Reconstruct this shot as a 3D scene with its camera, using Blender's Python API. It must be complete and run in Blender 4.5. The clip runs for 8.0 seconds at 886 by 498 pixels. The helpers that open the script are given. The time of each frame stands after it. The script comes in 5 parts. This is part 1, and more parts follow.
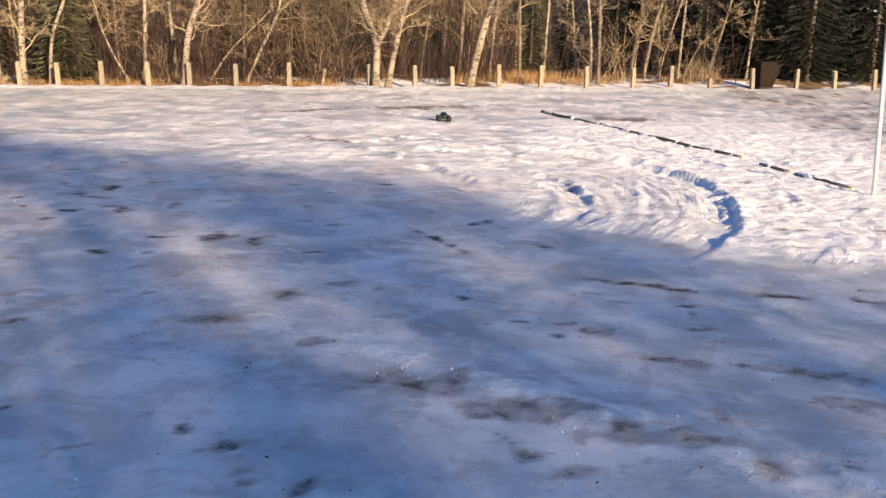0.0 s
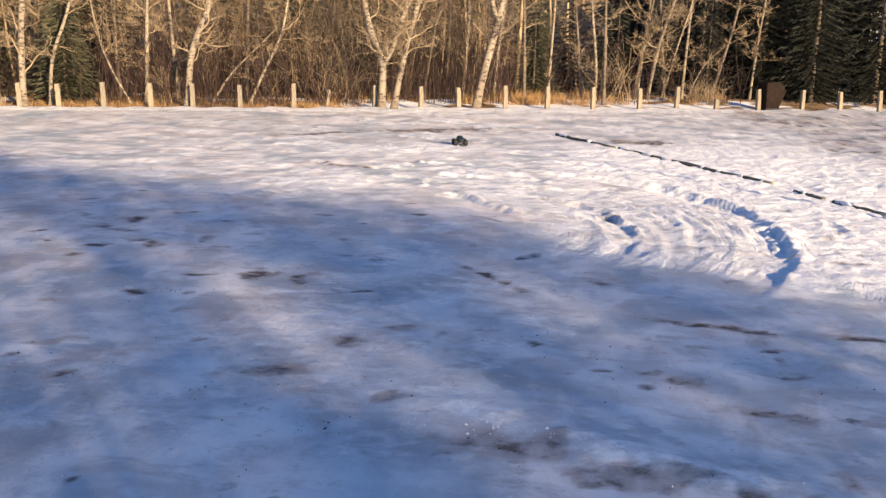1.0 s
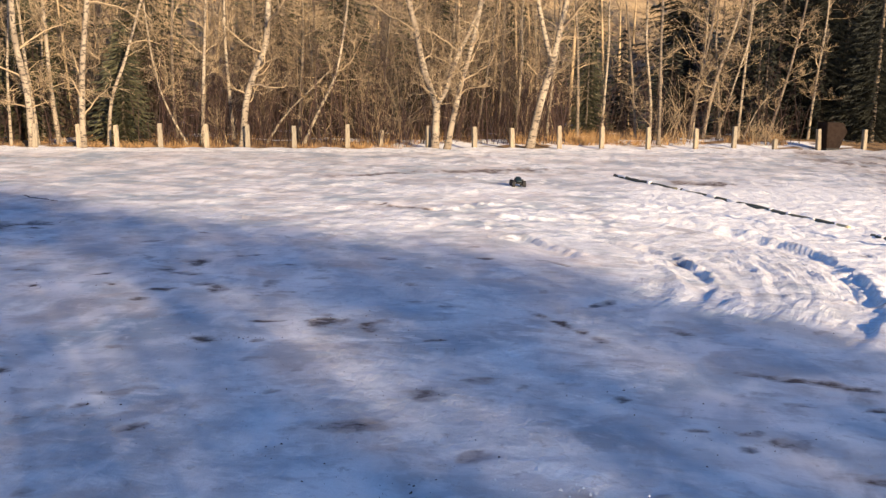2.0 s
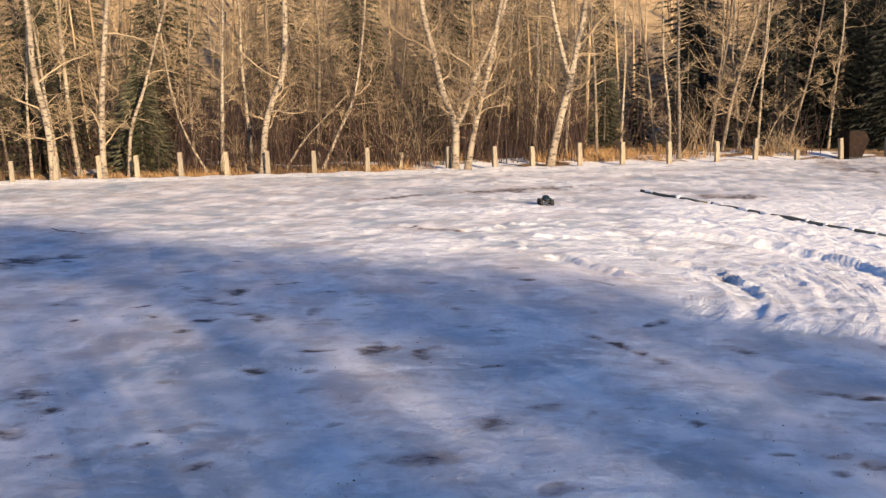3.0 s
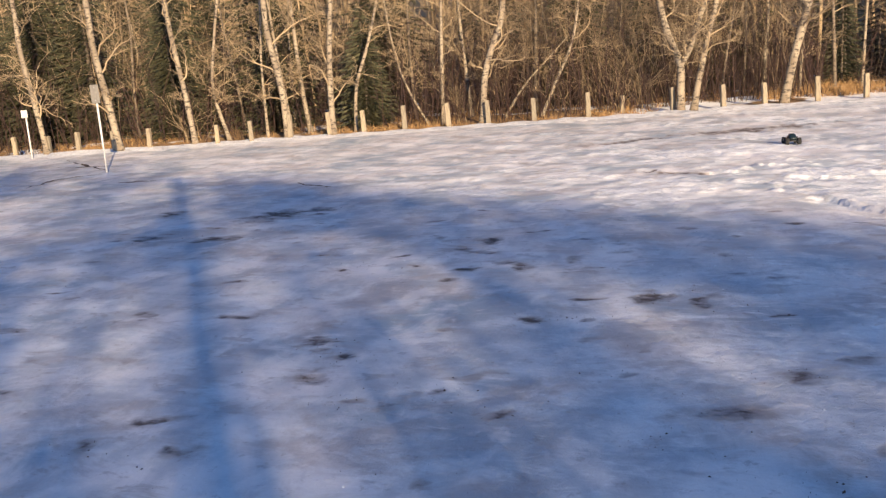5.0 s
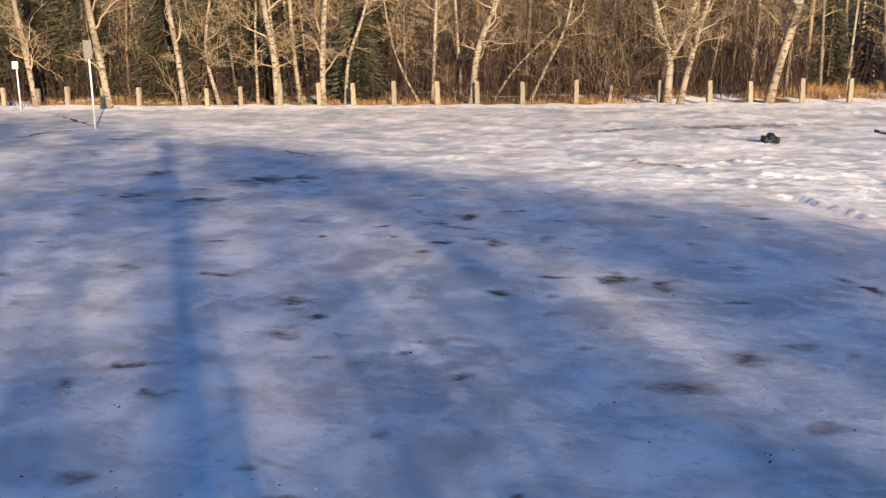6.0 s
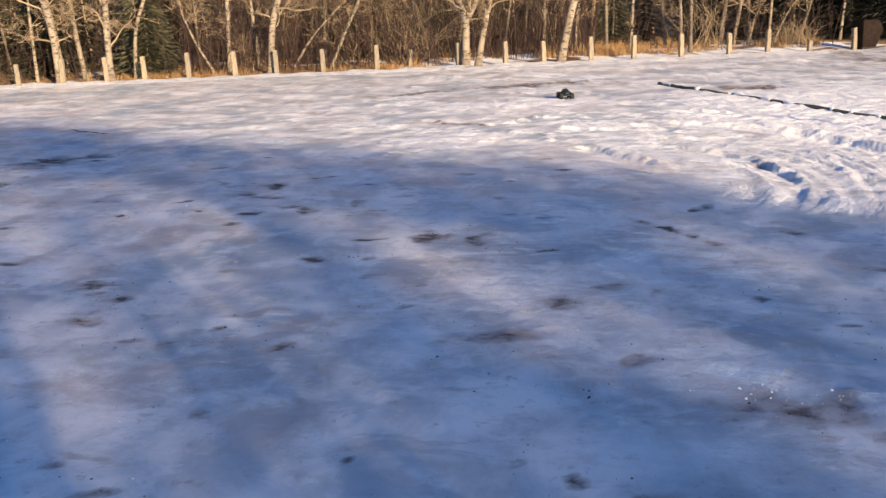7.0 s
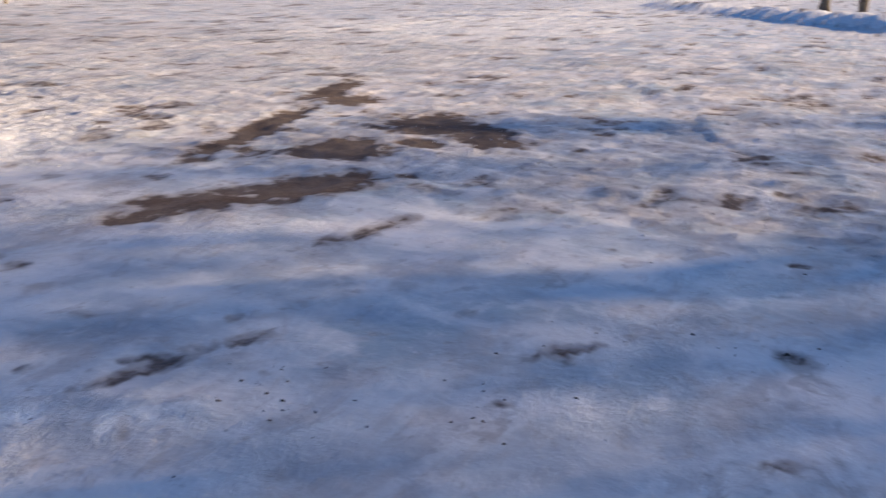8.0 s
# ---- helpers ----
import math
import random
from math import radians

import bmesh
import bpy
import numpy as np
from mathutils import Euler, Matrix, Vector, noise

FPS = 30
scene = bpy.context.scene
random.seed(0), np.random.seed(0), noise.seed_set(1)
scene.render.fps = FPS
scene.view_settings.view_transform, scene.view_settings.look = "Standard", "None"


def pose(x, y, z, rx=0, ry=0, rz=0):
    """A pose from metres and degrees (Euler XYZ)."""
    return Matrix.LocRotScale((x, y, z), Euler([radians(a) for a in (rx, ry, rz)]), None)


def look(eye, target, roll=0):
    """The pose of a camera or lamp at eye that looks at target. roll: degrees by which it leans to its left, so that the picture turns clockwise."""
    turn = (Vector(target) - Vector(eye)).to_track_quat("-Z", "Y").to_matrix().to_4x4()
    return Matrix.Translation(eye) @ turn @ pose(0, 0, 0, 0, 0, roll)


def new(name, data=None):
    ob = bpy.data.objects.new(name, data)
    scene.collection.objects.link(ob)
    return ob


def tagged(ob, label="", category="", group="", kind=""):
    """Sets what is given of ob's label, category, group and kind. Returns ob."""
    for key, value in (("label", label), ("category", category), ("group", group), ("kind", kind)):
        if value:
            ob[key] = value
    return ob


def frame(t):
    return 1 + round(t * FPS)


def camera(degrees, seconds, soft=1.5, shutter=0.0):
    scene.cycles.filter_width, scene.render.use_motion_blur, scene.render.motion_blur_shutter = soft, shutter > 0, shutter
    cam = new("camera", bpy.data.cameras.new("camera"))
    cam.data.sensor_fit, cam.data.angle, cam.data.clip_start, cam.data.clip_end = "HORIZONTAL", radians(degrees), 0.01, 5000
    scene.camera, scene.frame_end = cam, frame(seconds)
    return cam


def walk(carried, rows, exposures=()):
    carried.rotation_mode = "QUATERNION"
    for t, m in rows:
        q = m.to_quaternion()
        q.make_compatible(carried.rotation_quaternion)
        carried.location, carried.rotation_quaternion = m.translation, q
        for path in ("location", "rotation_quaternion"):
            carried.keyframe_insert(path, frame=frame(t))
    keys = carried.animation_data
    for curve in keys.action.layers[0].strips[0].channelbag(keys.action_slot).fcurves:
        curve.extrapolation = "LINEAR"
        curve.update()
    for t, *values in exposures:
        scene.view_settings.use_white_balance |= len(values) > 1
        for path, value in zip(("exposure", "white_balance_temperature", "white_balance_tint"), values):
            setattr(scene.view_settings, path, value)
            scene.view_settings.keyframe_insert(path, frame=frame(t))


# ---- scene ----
cam = camera(51.1, 8.0, soft=1.35, shutter=0.06)
PATH = [
    (0, (1.169, -0.357, 2.366), (0.991, 1.568, 1.866), 1.4),
    (0.5, (0.841, -0.107, 2.410), (0.524, 1.790, 1.869), 4.1),
    (1, (0.442, 0.053, 2.443), (0.296, 1.991, 1.978), 1.5),
    (1.5, (0.237, 0.150, 2.423), (-0.003, 2.097, 2.045), 2.5),
    (2, (0.119, 0.345, 2.444), (-0.123, 2.291, 2.058), 1.2),
    (2.2, (0.092, 0.397, 2.450), (-0.179, 2.337, 2.055), -0),
    (3.3, (-0.418, 0.541, 2.429), (-0.687, 2.493, 2.098), -0.8),
    (3.5, (-0.454, 0.591, 2.430), (-0.760, 2.532, 2.069), -0.5),
    (4, (-0.558, 0.782, 2.403), (-1.058, 2.676, 2.006), -0.7),
    (4.5, (-0.841, 0.492, 2.426), (-1.493, 2.346, 2.064), -5.1),
    (4.7, (-0.992, 0.599, 2.397), (-1.661, 2.440, 2.003), -4.9),
    (5.8, (-0.847, 0.275, 2.395), (-1.486, 2.107, 1.920), -0.8),
    (6, (-0.800, 0.256, 2.397), (-1.442, 2.087, 1.919), -0.3),
    (6.5, (-0.886, 0.304, 2.360), (-1.408, 2.163, 1.850), -0.8),
    (6.8, (-0.894, 0.344, 2.281), (-1.260, 2.238, 1.762), 0.6),
    (7, (-0.827, 0.355, 2.302), (-1.076, 2.261, 1.757), -1.5),
    (7.2, (-0.611, 0.417, 2.219), (-0.701, 2.340, 1.681), -1),
    (7.4, (-0.334, 0.650, 2.146), (-0.055, 2.548, 1.591), 1.4),
    (7.5, (-0.172, 0.879, 2.041), (0.330, 2.728, 1.477), 2.1),
    (7.6, (-0.114, 0.946, 2.025), (0.623, 2.705, 1.432), 2),
    (7.7, (0.190, 1.172, 1.930), (1.207, 2.782, 1.325), 2.4),
    (7.8, (0.392, 1.286, 1.833), (1.717, 2.662, 1.249), 3),
    (7.9, (0.608, 1.307, 1.769), (2.143, 2.449, 1.195), 2.8),
    (8, (0.828, 1.310, 1.701), (2.546, 2.156, 1.133), 0.9),
]
walk(cam, [(t, look(eye, target, roll)) for t, eye, target, roll in PATH], exposures=[(0.0, 1.01, 5600, 13), (1.5, 0.99, 5450, 13), (3.5, 0.92, 5430, 13), (4.5, 0.91, 5430, 13), (6.5, 0.87, 5400, 12), (7.0, 0.93, 5430, 13), (7.5, 0.93, 5480, 13), (8.0, 0.82, 5580, 14)])

# ---- sky and sun ----
SUN_TO = Vector((0.60, -0.80, 0.0)).normalized()   # the sun stands low, behind the camera and to its right
SUN_UP = radians(17.0)
world = bpy.data.worlds.new("sky")
scene.world = world
world.use_nodes = True
wn = world.node_tree
sky = wn.nodes.new("ShaderNodeTexSky")
sky.sky_type = "NISHITA"
sky.sun_disc = False
sky.sun_elevation = SUN_UP
sky.sun_rotation = math.atan2(SUN_TO.x, SUN_TO.y)
sky.air_density, sky.dust_density, sky.ozone_density = 1.0, 0.2, 4.6
wn.links.new(sky.outputs[0], wn.nodes["Background"].inputs[0])
wn.nodes["Background"].inputs[1].default_value = 0.078

sun_data = bpy.data.lights.new("sun", "SUN")
sun_data.energy, sun_data.angle, sun_data.color = 5.85, radians(0.55), (1.0, 0.69, 0.345)
sun = new("sun", sun_data)
to_sun = Vector((SUN_TO.x * math.cos(SUN_UP), SUN_TO.y * math.cos(SUN_UP), math.sin(SUN_UP)))
sun.matrix_world = look(to_sun * 60, (0, 0, 0))


# ---- materials ----
def node_mat(name):
    m = bpy.data.materials.new(name)
    m.use_nodes = True
    return m, m.node_tree, m.node_tree.nodes["Principled BSDF"]


def add(nt, kind, **values):
    n = nt.nodes.new(kind)
    for k, v in values.items():
        n.inputs[k.replace("_", " ")].default_value = v
    return n


def noise_at(nt, vec, scale, detail=4.0, rough=0.55, warp=0.0):
    n = add(nt, "ShaderNodeTexNoise", Scale=scale, Detail=detail, Roughness=rough, Distortion=warp)
    nt.links.new(vec, n.inputs["Vector"])
    return n.outputs["Fac"]


def stretched(nt, sx, sy, sz, turn=0.0, world_space=True):
    src = nt.nodes.new("ShaderNodeNewGeometry").outputs["Position"] if world_space else nt.nodes.new("ShaderNodeTexCoord").outputs["Object"]
    mp = nt.nodes.new("ShaderNodeMapping")
    mp.inputs["Scale"].default_value = (sx, sy, sz)
    mp.inputs["Rotation"].default_value = (0, 0, turn)
    nt.links.new(src, mp.inputs["Vector"])
    return mp.outputs[0]


def ramp(nt, fac, lo, hi, a=0.0, b=1.0):
    n = nt.nodes.new("ShaderNodeMapRange")
    n.interpolation_type = "SMOOTHSTEP"
    nt.links.new(fac, n.inputs[0])
    for k, v in zip((1, 2, 3, 4), (lo, hi, a, b)):
        n.inputs[k].default_value = v
    return n.outputs[0]


def calc(nt, op, a, b):
    n = nt.nodes.new("ShaderNodeMath")
    n.operation = op
    for k, v in enumerate((a, b)):
        if isinstance(v, (int, float)):
            n.inputs[k].default_value = v
        else:
            nt.links.new(v, n.inputs[k])
    return n.outputs[0]


def blend(nt, fac, a, b):
    n = nt.nodes.new("ShaderNodeMix")
    n.data_type = "RGBA"
    for k, v in ((0, fac), (6, a), (7, b)):
        if isinstance(v, (int, float)):
            n.inputs[k].default_value = v
        elif isinstance(v, tuple):
            n.inputs[k].default_value = (*v, 1)
        else:
            nt.links.new(v, n.inputs[k])
    return n.outputs[2]


def relief(nt, p, height, strength, distance):
    b = add(nt, "ShaderNodeBump", Strength=strength, Distance=distance)
    nt.links.new(height, b.inputs["Height"])
    nt.links.new(b.outputs[0], p.inputs["Normal"])


def plain(name, a, b, scale, rough=0.7, metal=0.0, bump=0.3, depth=0.01, stretch=(1, 1, 1), coat=0.0, spec=0.5):
    """Two tones in patches and grain, with fine relief."""
    m, nt, p = node_mat(name)
    v = stretched(nt, *stretch, world_space=False)
    big, fine = noise_at(nt, v, scale), noise_at(nt, v, scale * 7, 3)
    f = calc(nt, "ADD", calc(nt, "MULTIPLY", big, 0.6), calc(nt, "MULTIPLY", fine, 0.4))
    nt.links.new(blend(nt, ramp(nt, f, 0.35, 0.65), a, b), p.inputs["Base Color"])
    nt.links.new(ramp(nt, fine, 0.3, 0.7, rough - 0.1, min(1.0, rough + 0.1)), p.inputs["Roughness"])
    p.inputs["Metallic"].default_value = metal
    p.inputs["Coat Weight"].default_value = coat
    p.inputs["Specular IOR Level"].default_value = spec
    relief(nt, p, f, bump, depth)
    return m


def attribute(nt, name):
    n = nt.nodes.new("ShaderNodeAttribute")
    n.attribute_name = name
    return n.outputs["Fac"]


def make_ground_mat():
    m, nt, p = node_mat("packed_snow_and_ice")
    v = stretched(nt, 1, 1, 1)
    streak = stretched(nt, 0.8, 1.15, 1, radians(-12))
    snow, dirt, wood, hill = (attribute(nt, k) for k in ("snow", "dirt", "forest", "slope"))
    n1, n2, n3 = noise_at(nt, v, 0.45, 5), noise_at(nt, streak, 1.3, 5, 0.5, 0.6), noise_at(nt, v, 14, 5, 0.6)
    n4 = noise_at(nt, v, 60, 3)
    n5 = noise_at(nt, v, 4.2, 5, 0.55, 0.3)
    # trodden ice, from milky to grey
    ice = blend(nt, ramp(nt, n2, 0.36, 0.66), (0.56, 0.56, 0.57), (0.79, 0.785, 0.78))
    clear = calc(nt, "ADD", calc(nt, "MULTIPLY", n1, 0.5), calc(nt, "MULTIPLY", noise_at(nt, stretched(nt, 0.8, 1.1, 1, radians(35)), 1.1, 4), 0.5))
    ice = blend(nt, calc(nt, "MULTIPLY", ramp(nt, clear, 0.48, 0.62), 0.85), ice, (0.29, 0.365, 0.435))
    ice = blend(nt, calc(nt, "MULTIPLY", ramp(nt, clear, 0.50, 0.38), 0.75), ice, (0.82, 0.765, 0.75))
    # brown meltwater smears, broad and faint, small and strong, and frozen grit
    broad = noise_at(nt, streak, 0.9, 6, 0.62, 0.8)
    ice = blend(nt, calc(nt, "MULTIPLY", ramp(nt, broad, 0.51, 0.64), 0.5), ice, (0.38, 0.31, 0.28))
    small = noise_at(nt, stretched(nt, 0.75, 1.25, 1, radians(-20)), 3.1, 6, 0.62, 0.5)
    ice = blend(nt, calc(nt, "MULTIPLY", ramp(nt, small, 0.57, 0.68), 0.6), ice, (0.27, 0.22, 0.20))
    ice = blend(nt, calc(nt, "MULTIPLY", ramp(nt, small, 0.44, 0.34), 0.5), ice, (0.84, 0.81, 0.80))
    blot = noise_at(nt, stretched(nt, 0.7, 1.3, 1, radians(-15)), 1.9, 7, 0.68, 0.7)
    ice = blend(nt, calc(nt, "MULTIPLY", ramp(nt, blot, 0.50, 0.66), 0.5), ice, (0.36, 0.31, 0.30))
    ice = blend(nt, calc(nt, "MULTIPLY", ramp(nt, blot, 0.46, 0.33), 0.4), ice, (0.83, 0.80, 0.79))
    cloud = noise_at(nt, stretched(nt, 1.25, 0.8, 1, radians(-28)), 1.7, 5, 0.6, 0.45)
    ice = blend(nt, calc(nt, "MULTIPLY", ramp(nt, cloud, 0.47, 0.66), 0.55), ice, (0.40, 0.43, 0.48))
    ice = blend(nt, calc(nt, "MULTIPLY", ramp(nt, cloud, 0.53, 0.34), 0.55), ice, (0.86, 0.82, 0.80))
    speck = noise_at(nt, v, 7.5, 8, 0.74)
    ice = blend(nt, calc(nt, "MULTIPLY", ramp(nt, speck, 0.57, 0.68), 0.45), ice, (0.27, 0.225, 0.20))
    white = blend(nt, ramp(nt, n3, 0.35, 0.65), (0.76, 0.755, 0.76), (0.93, 0.925, 0.92))
    white = blend(nt, calc(nt, "MULTIPLY", ramp(nt, speck, 0.55, 0.66), 0.45), white, (0.46, 0.40, 0.35))
    col = blend(nt, ramp(nt, calc(nt, "ADD", snow, calc(nt, "MULTIPLY", calc(nt, "SUBTRACT", small, 0.5), 2.0)), 0.25, 0.70), ice, white)
    # thawed patches of gravel and old leaves
    grit = blend(nt, ramp(nt, n4, 0.35, 0.65), (0.034, 0.022, 0.018), (0.11, 0.070, 0.050))
    grit = blend(nt, calc(nt, "MULTIPLY", ramp(nt, noise_at(nt, streak, 3.2, 6, 0.65, 0.5), 0.46, 0.66), 0.25), grit, (0.21, 0.17, 0.165))
    edge = calc(nt, "ADD", dirt, calc(nt, "MULTIPLY", calc(nt, "SUBTRACT", noise_at(nt, streak, 7, 5, 0.6, 0.3), 0.5), 2.0))
    bare = ramp(nt, edge, 0.26, 1.0)
    col = blend(nt, calc(nt, "MULTIPLY", bare, 0.90), col, grit)
    halo = ramp(nt, calc(nt, "ADD", dirt, calc(nt, "MULTIPLY", calc(nt, "SUBTRACT", small, 0.5), 0.8)), 0.12, 0.55)
    col = blend(nt, calc(nt, "MULTIPLY", calc(nt, "MULTIPLY", halo, calc(nt, "SUBTRACT", 1.0, bare)), 0.55), col, (0.27, 0.215, 0.185))
    # floor of the wood: dead grass and leaves between snow remains
    litter = blend(nt, ramp(nt, n3, 0.35, 0.65), (0.12, 0.07, 0.035), (0.36, 0.23, 0.10))
    left = ramp(nt, calc(nt, "SUBTRACT", calc(nt, "ADD", noise_at(nt, v, 0.6, 4), 0.0), calc(nt, "MULTIPLY", wood, 0.22)), 0.36, 0.44)
    floor_col = blend(nt, left, litter, white)
    col = blend(nt, ramp(nt, wood, 0.02, 0.12), col, floor_col)
    col = blend(nt, hill, col, blend(nt, ramp(nt, n1, 0.35, 0.6), (0.20, 0.14, 0.078), (0.40, 0.295, 0.16)))
    nt.links.new(col, p.inputs["Base Color"])
    rough = calc(nt, "ADD", ramp(nt, n2, 0.35, 0.65, 0.34, 0.58), calc(nt, "MULTIPLY", snow, 0.3))
    rough = calc(nt, "ADD", rough, calc(nt, "MULTIPLY", calc(nt, "ADD", wood, hill), 0.6))
    nt.links.new(calc(nt, "MULTIPLY", calc(nt, "SUBTRACT", 1.0, bare), 0.35), p.inputs["Specular IOR Level"])
    rough = calc(nt, "ADD", rough, calc(nt, "MULTIPLY", bare, 0.4))
    nt.links.new(rough, p.inputs["Roughness"])
    crisp = calc(nt, "MULTIPLY", ramp(nt, noise_at(nt, v, 9, 6, 0.68, 0.4), 0.42, 0.62), calc(nt, "ADD", calc(nt, "MULTIPLY", snow, 1.6), 0.05))
    h = calc(nt, "ADD", calc(nt, "ADD", crisp, calc(nt, "MULTIPLY", n3, 0.20)), calc(nt, "ADD", calc(nt, "MULTIPLY", n4, 0.03), calc(nt, "ADD", calc(nt, "MULTIPLY", n2, 0.6), calc(nt, "MULTIPLY", n5, 0.9))))
    # narrow ridges pressed up by wheels, along the bend
    bend = nt.nodes.new("ShaderNodeCombineXYZ")
    nt.links.new(attribute(nt, "across"), bend.inputs[0])
    nt.links.new(calc(nt, "MULTIPLY", attribute(nt, "lengthwise"), 0.13), bend.inputs[1])
    ridge = calc(nt, "ADD", ramp(nt, noise_at(nt, bend.outputs[0], 9, 5, 0.6, 0.25), 0.40, 0.62), calc(nt, "MULTIPLY", noise_at(nt, v, 22, 4, 0.7), 0.5))
    h = calc(nt, "ADD", h, calc(nt, "MULTIPLY", calc(nt, "MULTIPLY", ridge, attribute(nt, "worn")), 1.5))
    # broken crust on the loose snow
    crust = ramp(nt, noise_at(nt, stretched(nt, 1, 1.5, 1, radians(20)), 6.5, 6, 0.7, 0.8), 0.44, 0.60)
    h = calc(nt, "ADD", h, calc(nt, "MULTIPLY", calc(nt, "MULTIPLY", crust, calc(nt, "SUBTRACT", snow, calc(nt, "MULTIPLY", attribute(nt, "worn"), 0.35))), 1.3))
    relief(nt, p, h, 0.36, 0.034)
    return m


def make_bark(name, pale, mid, dark):
    m, nt, p = node_mat(name)
    v = stretched(nt, 3.0, 3.0, 6.5, world_space=False)
    w = stretched(nt, 3, 3, 1.2, world_space=False)
    marks, knots, tone = noise_at(nt, v, 2.2, 5, 0.7), noise_at(nt, w, 2.6, 3), noise_at(nt, w, 0.9, 4)
    col = blend(nt, ramp(nt, tone, 0.35, 0.65), pale, mid)
    col = blend(nt, calc(nt, "MULTIPLY", ramp(nt, marks, 0.50, 0.59), 0.9), col, dark)
    col = blend(nt, ramp(nt, knots, 0.64, 0.70), col, dark)
    nt.links.new(col, p.inputs["Base Color"])
    p.inputs["Roughness"].default_value = 0.85
    relief(nt, p, marks, 0.5, 0.02)
    return m


def make_leafy(name, a, b, rough=0.8):
    """Colour that changes from clump to clump."""
    m, nt, p = node_mat(name)
    r = nt.nodes.new("ShaderNodeNewGeometry").outputs["Random Per Island"]
    col = blend(nt, r, a, b)
    col = blend(nt, calc(nt, "MULTIPLY", noise_at(nt, stretched(nt, 1, 1, 1), 0.8, 3), 0.6), col, tuple(0.5 * (x + y) * 0.55 for x, y in zip(a, b)))
    nt.links.new(col, p.inputs["Base Color"])
    p.inputs["Roughness"].default_value = rough
    return m


def make_post_wood():
    """Weathered timber, some posts greyer than others, with upright checks and dark stains."""
    m, nt, p = node_mat("weathered_post_wood")
    v = stretched(nt, 9, 9, 0.9, world_space=False)
    who = nt.nodes.new("ShaderNodeObjectInfo").outputs["Random"]
    grain, stain = noise_at(nt, v, 3.5, 6, 0.65), noise_at(nt, stretched(nt, 2, 2, 1.2, world_space=False), 2.2, 4)
    col = blend(nt, who, (0.33, 0.27, 0.18), (0.22, 0.19, 0.14))
    col = blend(nt, calc(nt, "MULTIPLY", ramp(nt, grain, 0.50, 0.62), 0.7), col, (0.085, 0.066, 0.048))
    col = blend(nt, calc(nt, "MULTIPLY", ramp(nt, stain, 0.50, 0.66), 0.55), col, (0.13, 0.105, 0.08))
    nt.links.new(col, p.inputs["Base Color"])
    p.inputs["Roughness"].default_value = 0.9
    relief(nt, p, grain, 0.8, 0.012)
    return m


GROUND = make_ground_mat()
BARK = make_bark("pale_aspen_bark", (0.33, 0.275, 0.195), (0.19, 0.15, 0.105), (0.042, 0.031, 0.024))
BARK_GREY = make_bark("grey_poplar_bark", (0.19, 0.15, 0.105), (0.11, 0.088, 0.062), (0.045, 0.034, 0.027))
TWIG = make_leafy("bare_twigs", (0.16, 0.115, 0.065), (0.56, 0.43, 0.26))
THICKET = make_leafy("brown_thicket", (0.06, 0.042, 0.03), (0.44, 0.33, 0.20))
BRUSH = make_leafy("dry_brush", (0.022, 0.012, 0.011), (0.09, 0.047, 0.036))
FAR_WOOD = make_leafy("far_bare_wood", (0.15, 0.105, 0.062), (0.62, 0.465, 0.27))
NEEDLES = make_leafy("spruce_needles", (0.014, 0.019, 0.010), (0.105, 0.098, 0.045))
# darker copy of the needle colour, with the wood's deep shade painted in
SHADED_NEEDLES = make_leafy("shaded_spruce_needles", (0.005, 0.007, 0.005), (0.026, 0.028, 0.016))
GRASS = make_leafy("dead_grass", (0.28, 0.15, 0.055), (0.52, 0.34, 0.14))
LEAVES = make_leafy("old_leaves", (0.03, 0.022, 0.017), (0.13, 0.08, 0.05))
CRUMBS = plain("snow_crumbs", (0.70, 0.70, 0.72), (0.80, 0.80, 0.80), 6, 0.7)
POST_WOOD = make_post_wood()
LOG_WOOD = plain("dark_wet_timber", (0.055, 0.062, 0.045), (0.13, 0.125, 0.09), 4, 0.75, bump=0.6, stretch=(0.6, 5, 5))
YELLOW = plain("worn_yellow_paint", (0.50, 0.44, 0.24), (0.42, 0.38, 0.28), 5, 0.6)
WHITE_METAL = plain("white_painted_steel", (0.70, 0.69, 0.66), (0.56, 0.54, 0.50), 2, 0.45)
GREY_METAL = plain("dull_aluminium", (0.25, 0.23, 0.20), (0.19, 0.18, 0.16), 3, 0.7, metal=0.2)
BROWN_STEEL = plain("brown_enamelled_steel", (0.020, 0.012, 0.008), (0.013, 0.008, 0.006), 2, 0.85, spec=0.15)
BLACK_HOLE = plain("black_rubber_seal", (0.012, 0.012, 0.012), (0.02, 0.02, 0.02), 5, 0.8)
ORANGE = plain("orange_plastic_mesh", (0.85, 0.14, 0.025), (0.70, 0.11, 0.03), 3, 0.5)
RUBBER = plain("black_rubber", (0.018, 0.018, 0.019), (0.032, 0.031, 0.031), 20, 0.85)
DARK_SHELL = plain("dark_teal_lacquer", (0.006, 0.014, 0.017), (0.010, 0.020, 0.024), 6, 0.45, coat=0.15, bump=0.05)
PALE_SHELL = plain("pale_grey_blue_lacquer", (0.20, 0.27, 0.30), (0.26, 0.33, 0.36), 9, 0.4, coat=0.2, bump=0.05)
TEAL_SHELL = plain("teal_lacquer", (0.012, 0.035, 0.042), (0.018, 0.046, 0.055), 9, 0.4, coat=0.2, bump=0.05)
RED_SHELL = plain("dark_red_lacquer", (0.26, 0.018, 0.014), (0.20, 0.015, 0.012), 6, 0.35, coat=0.4, bump=0.05)
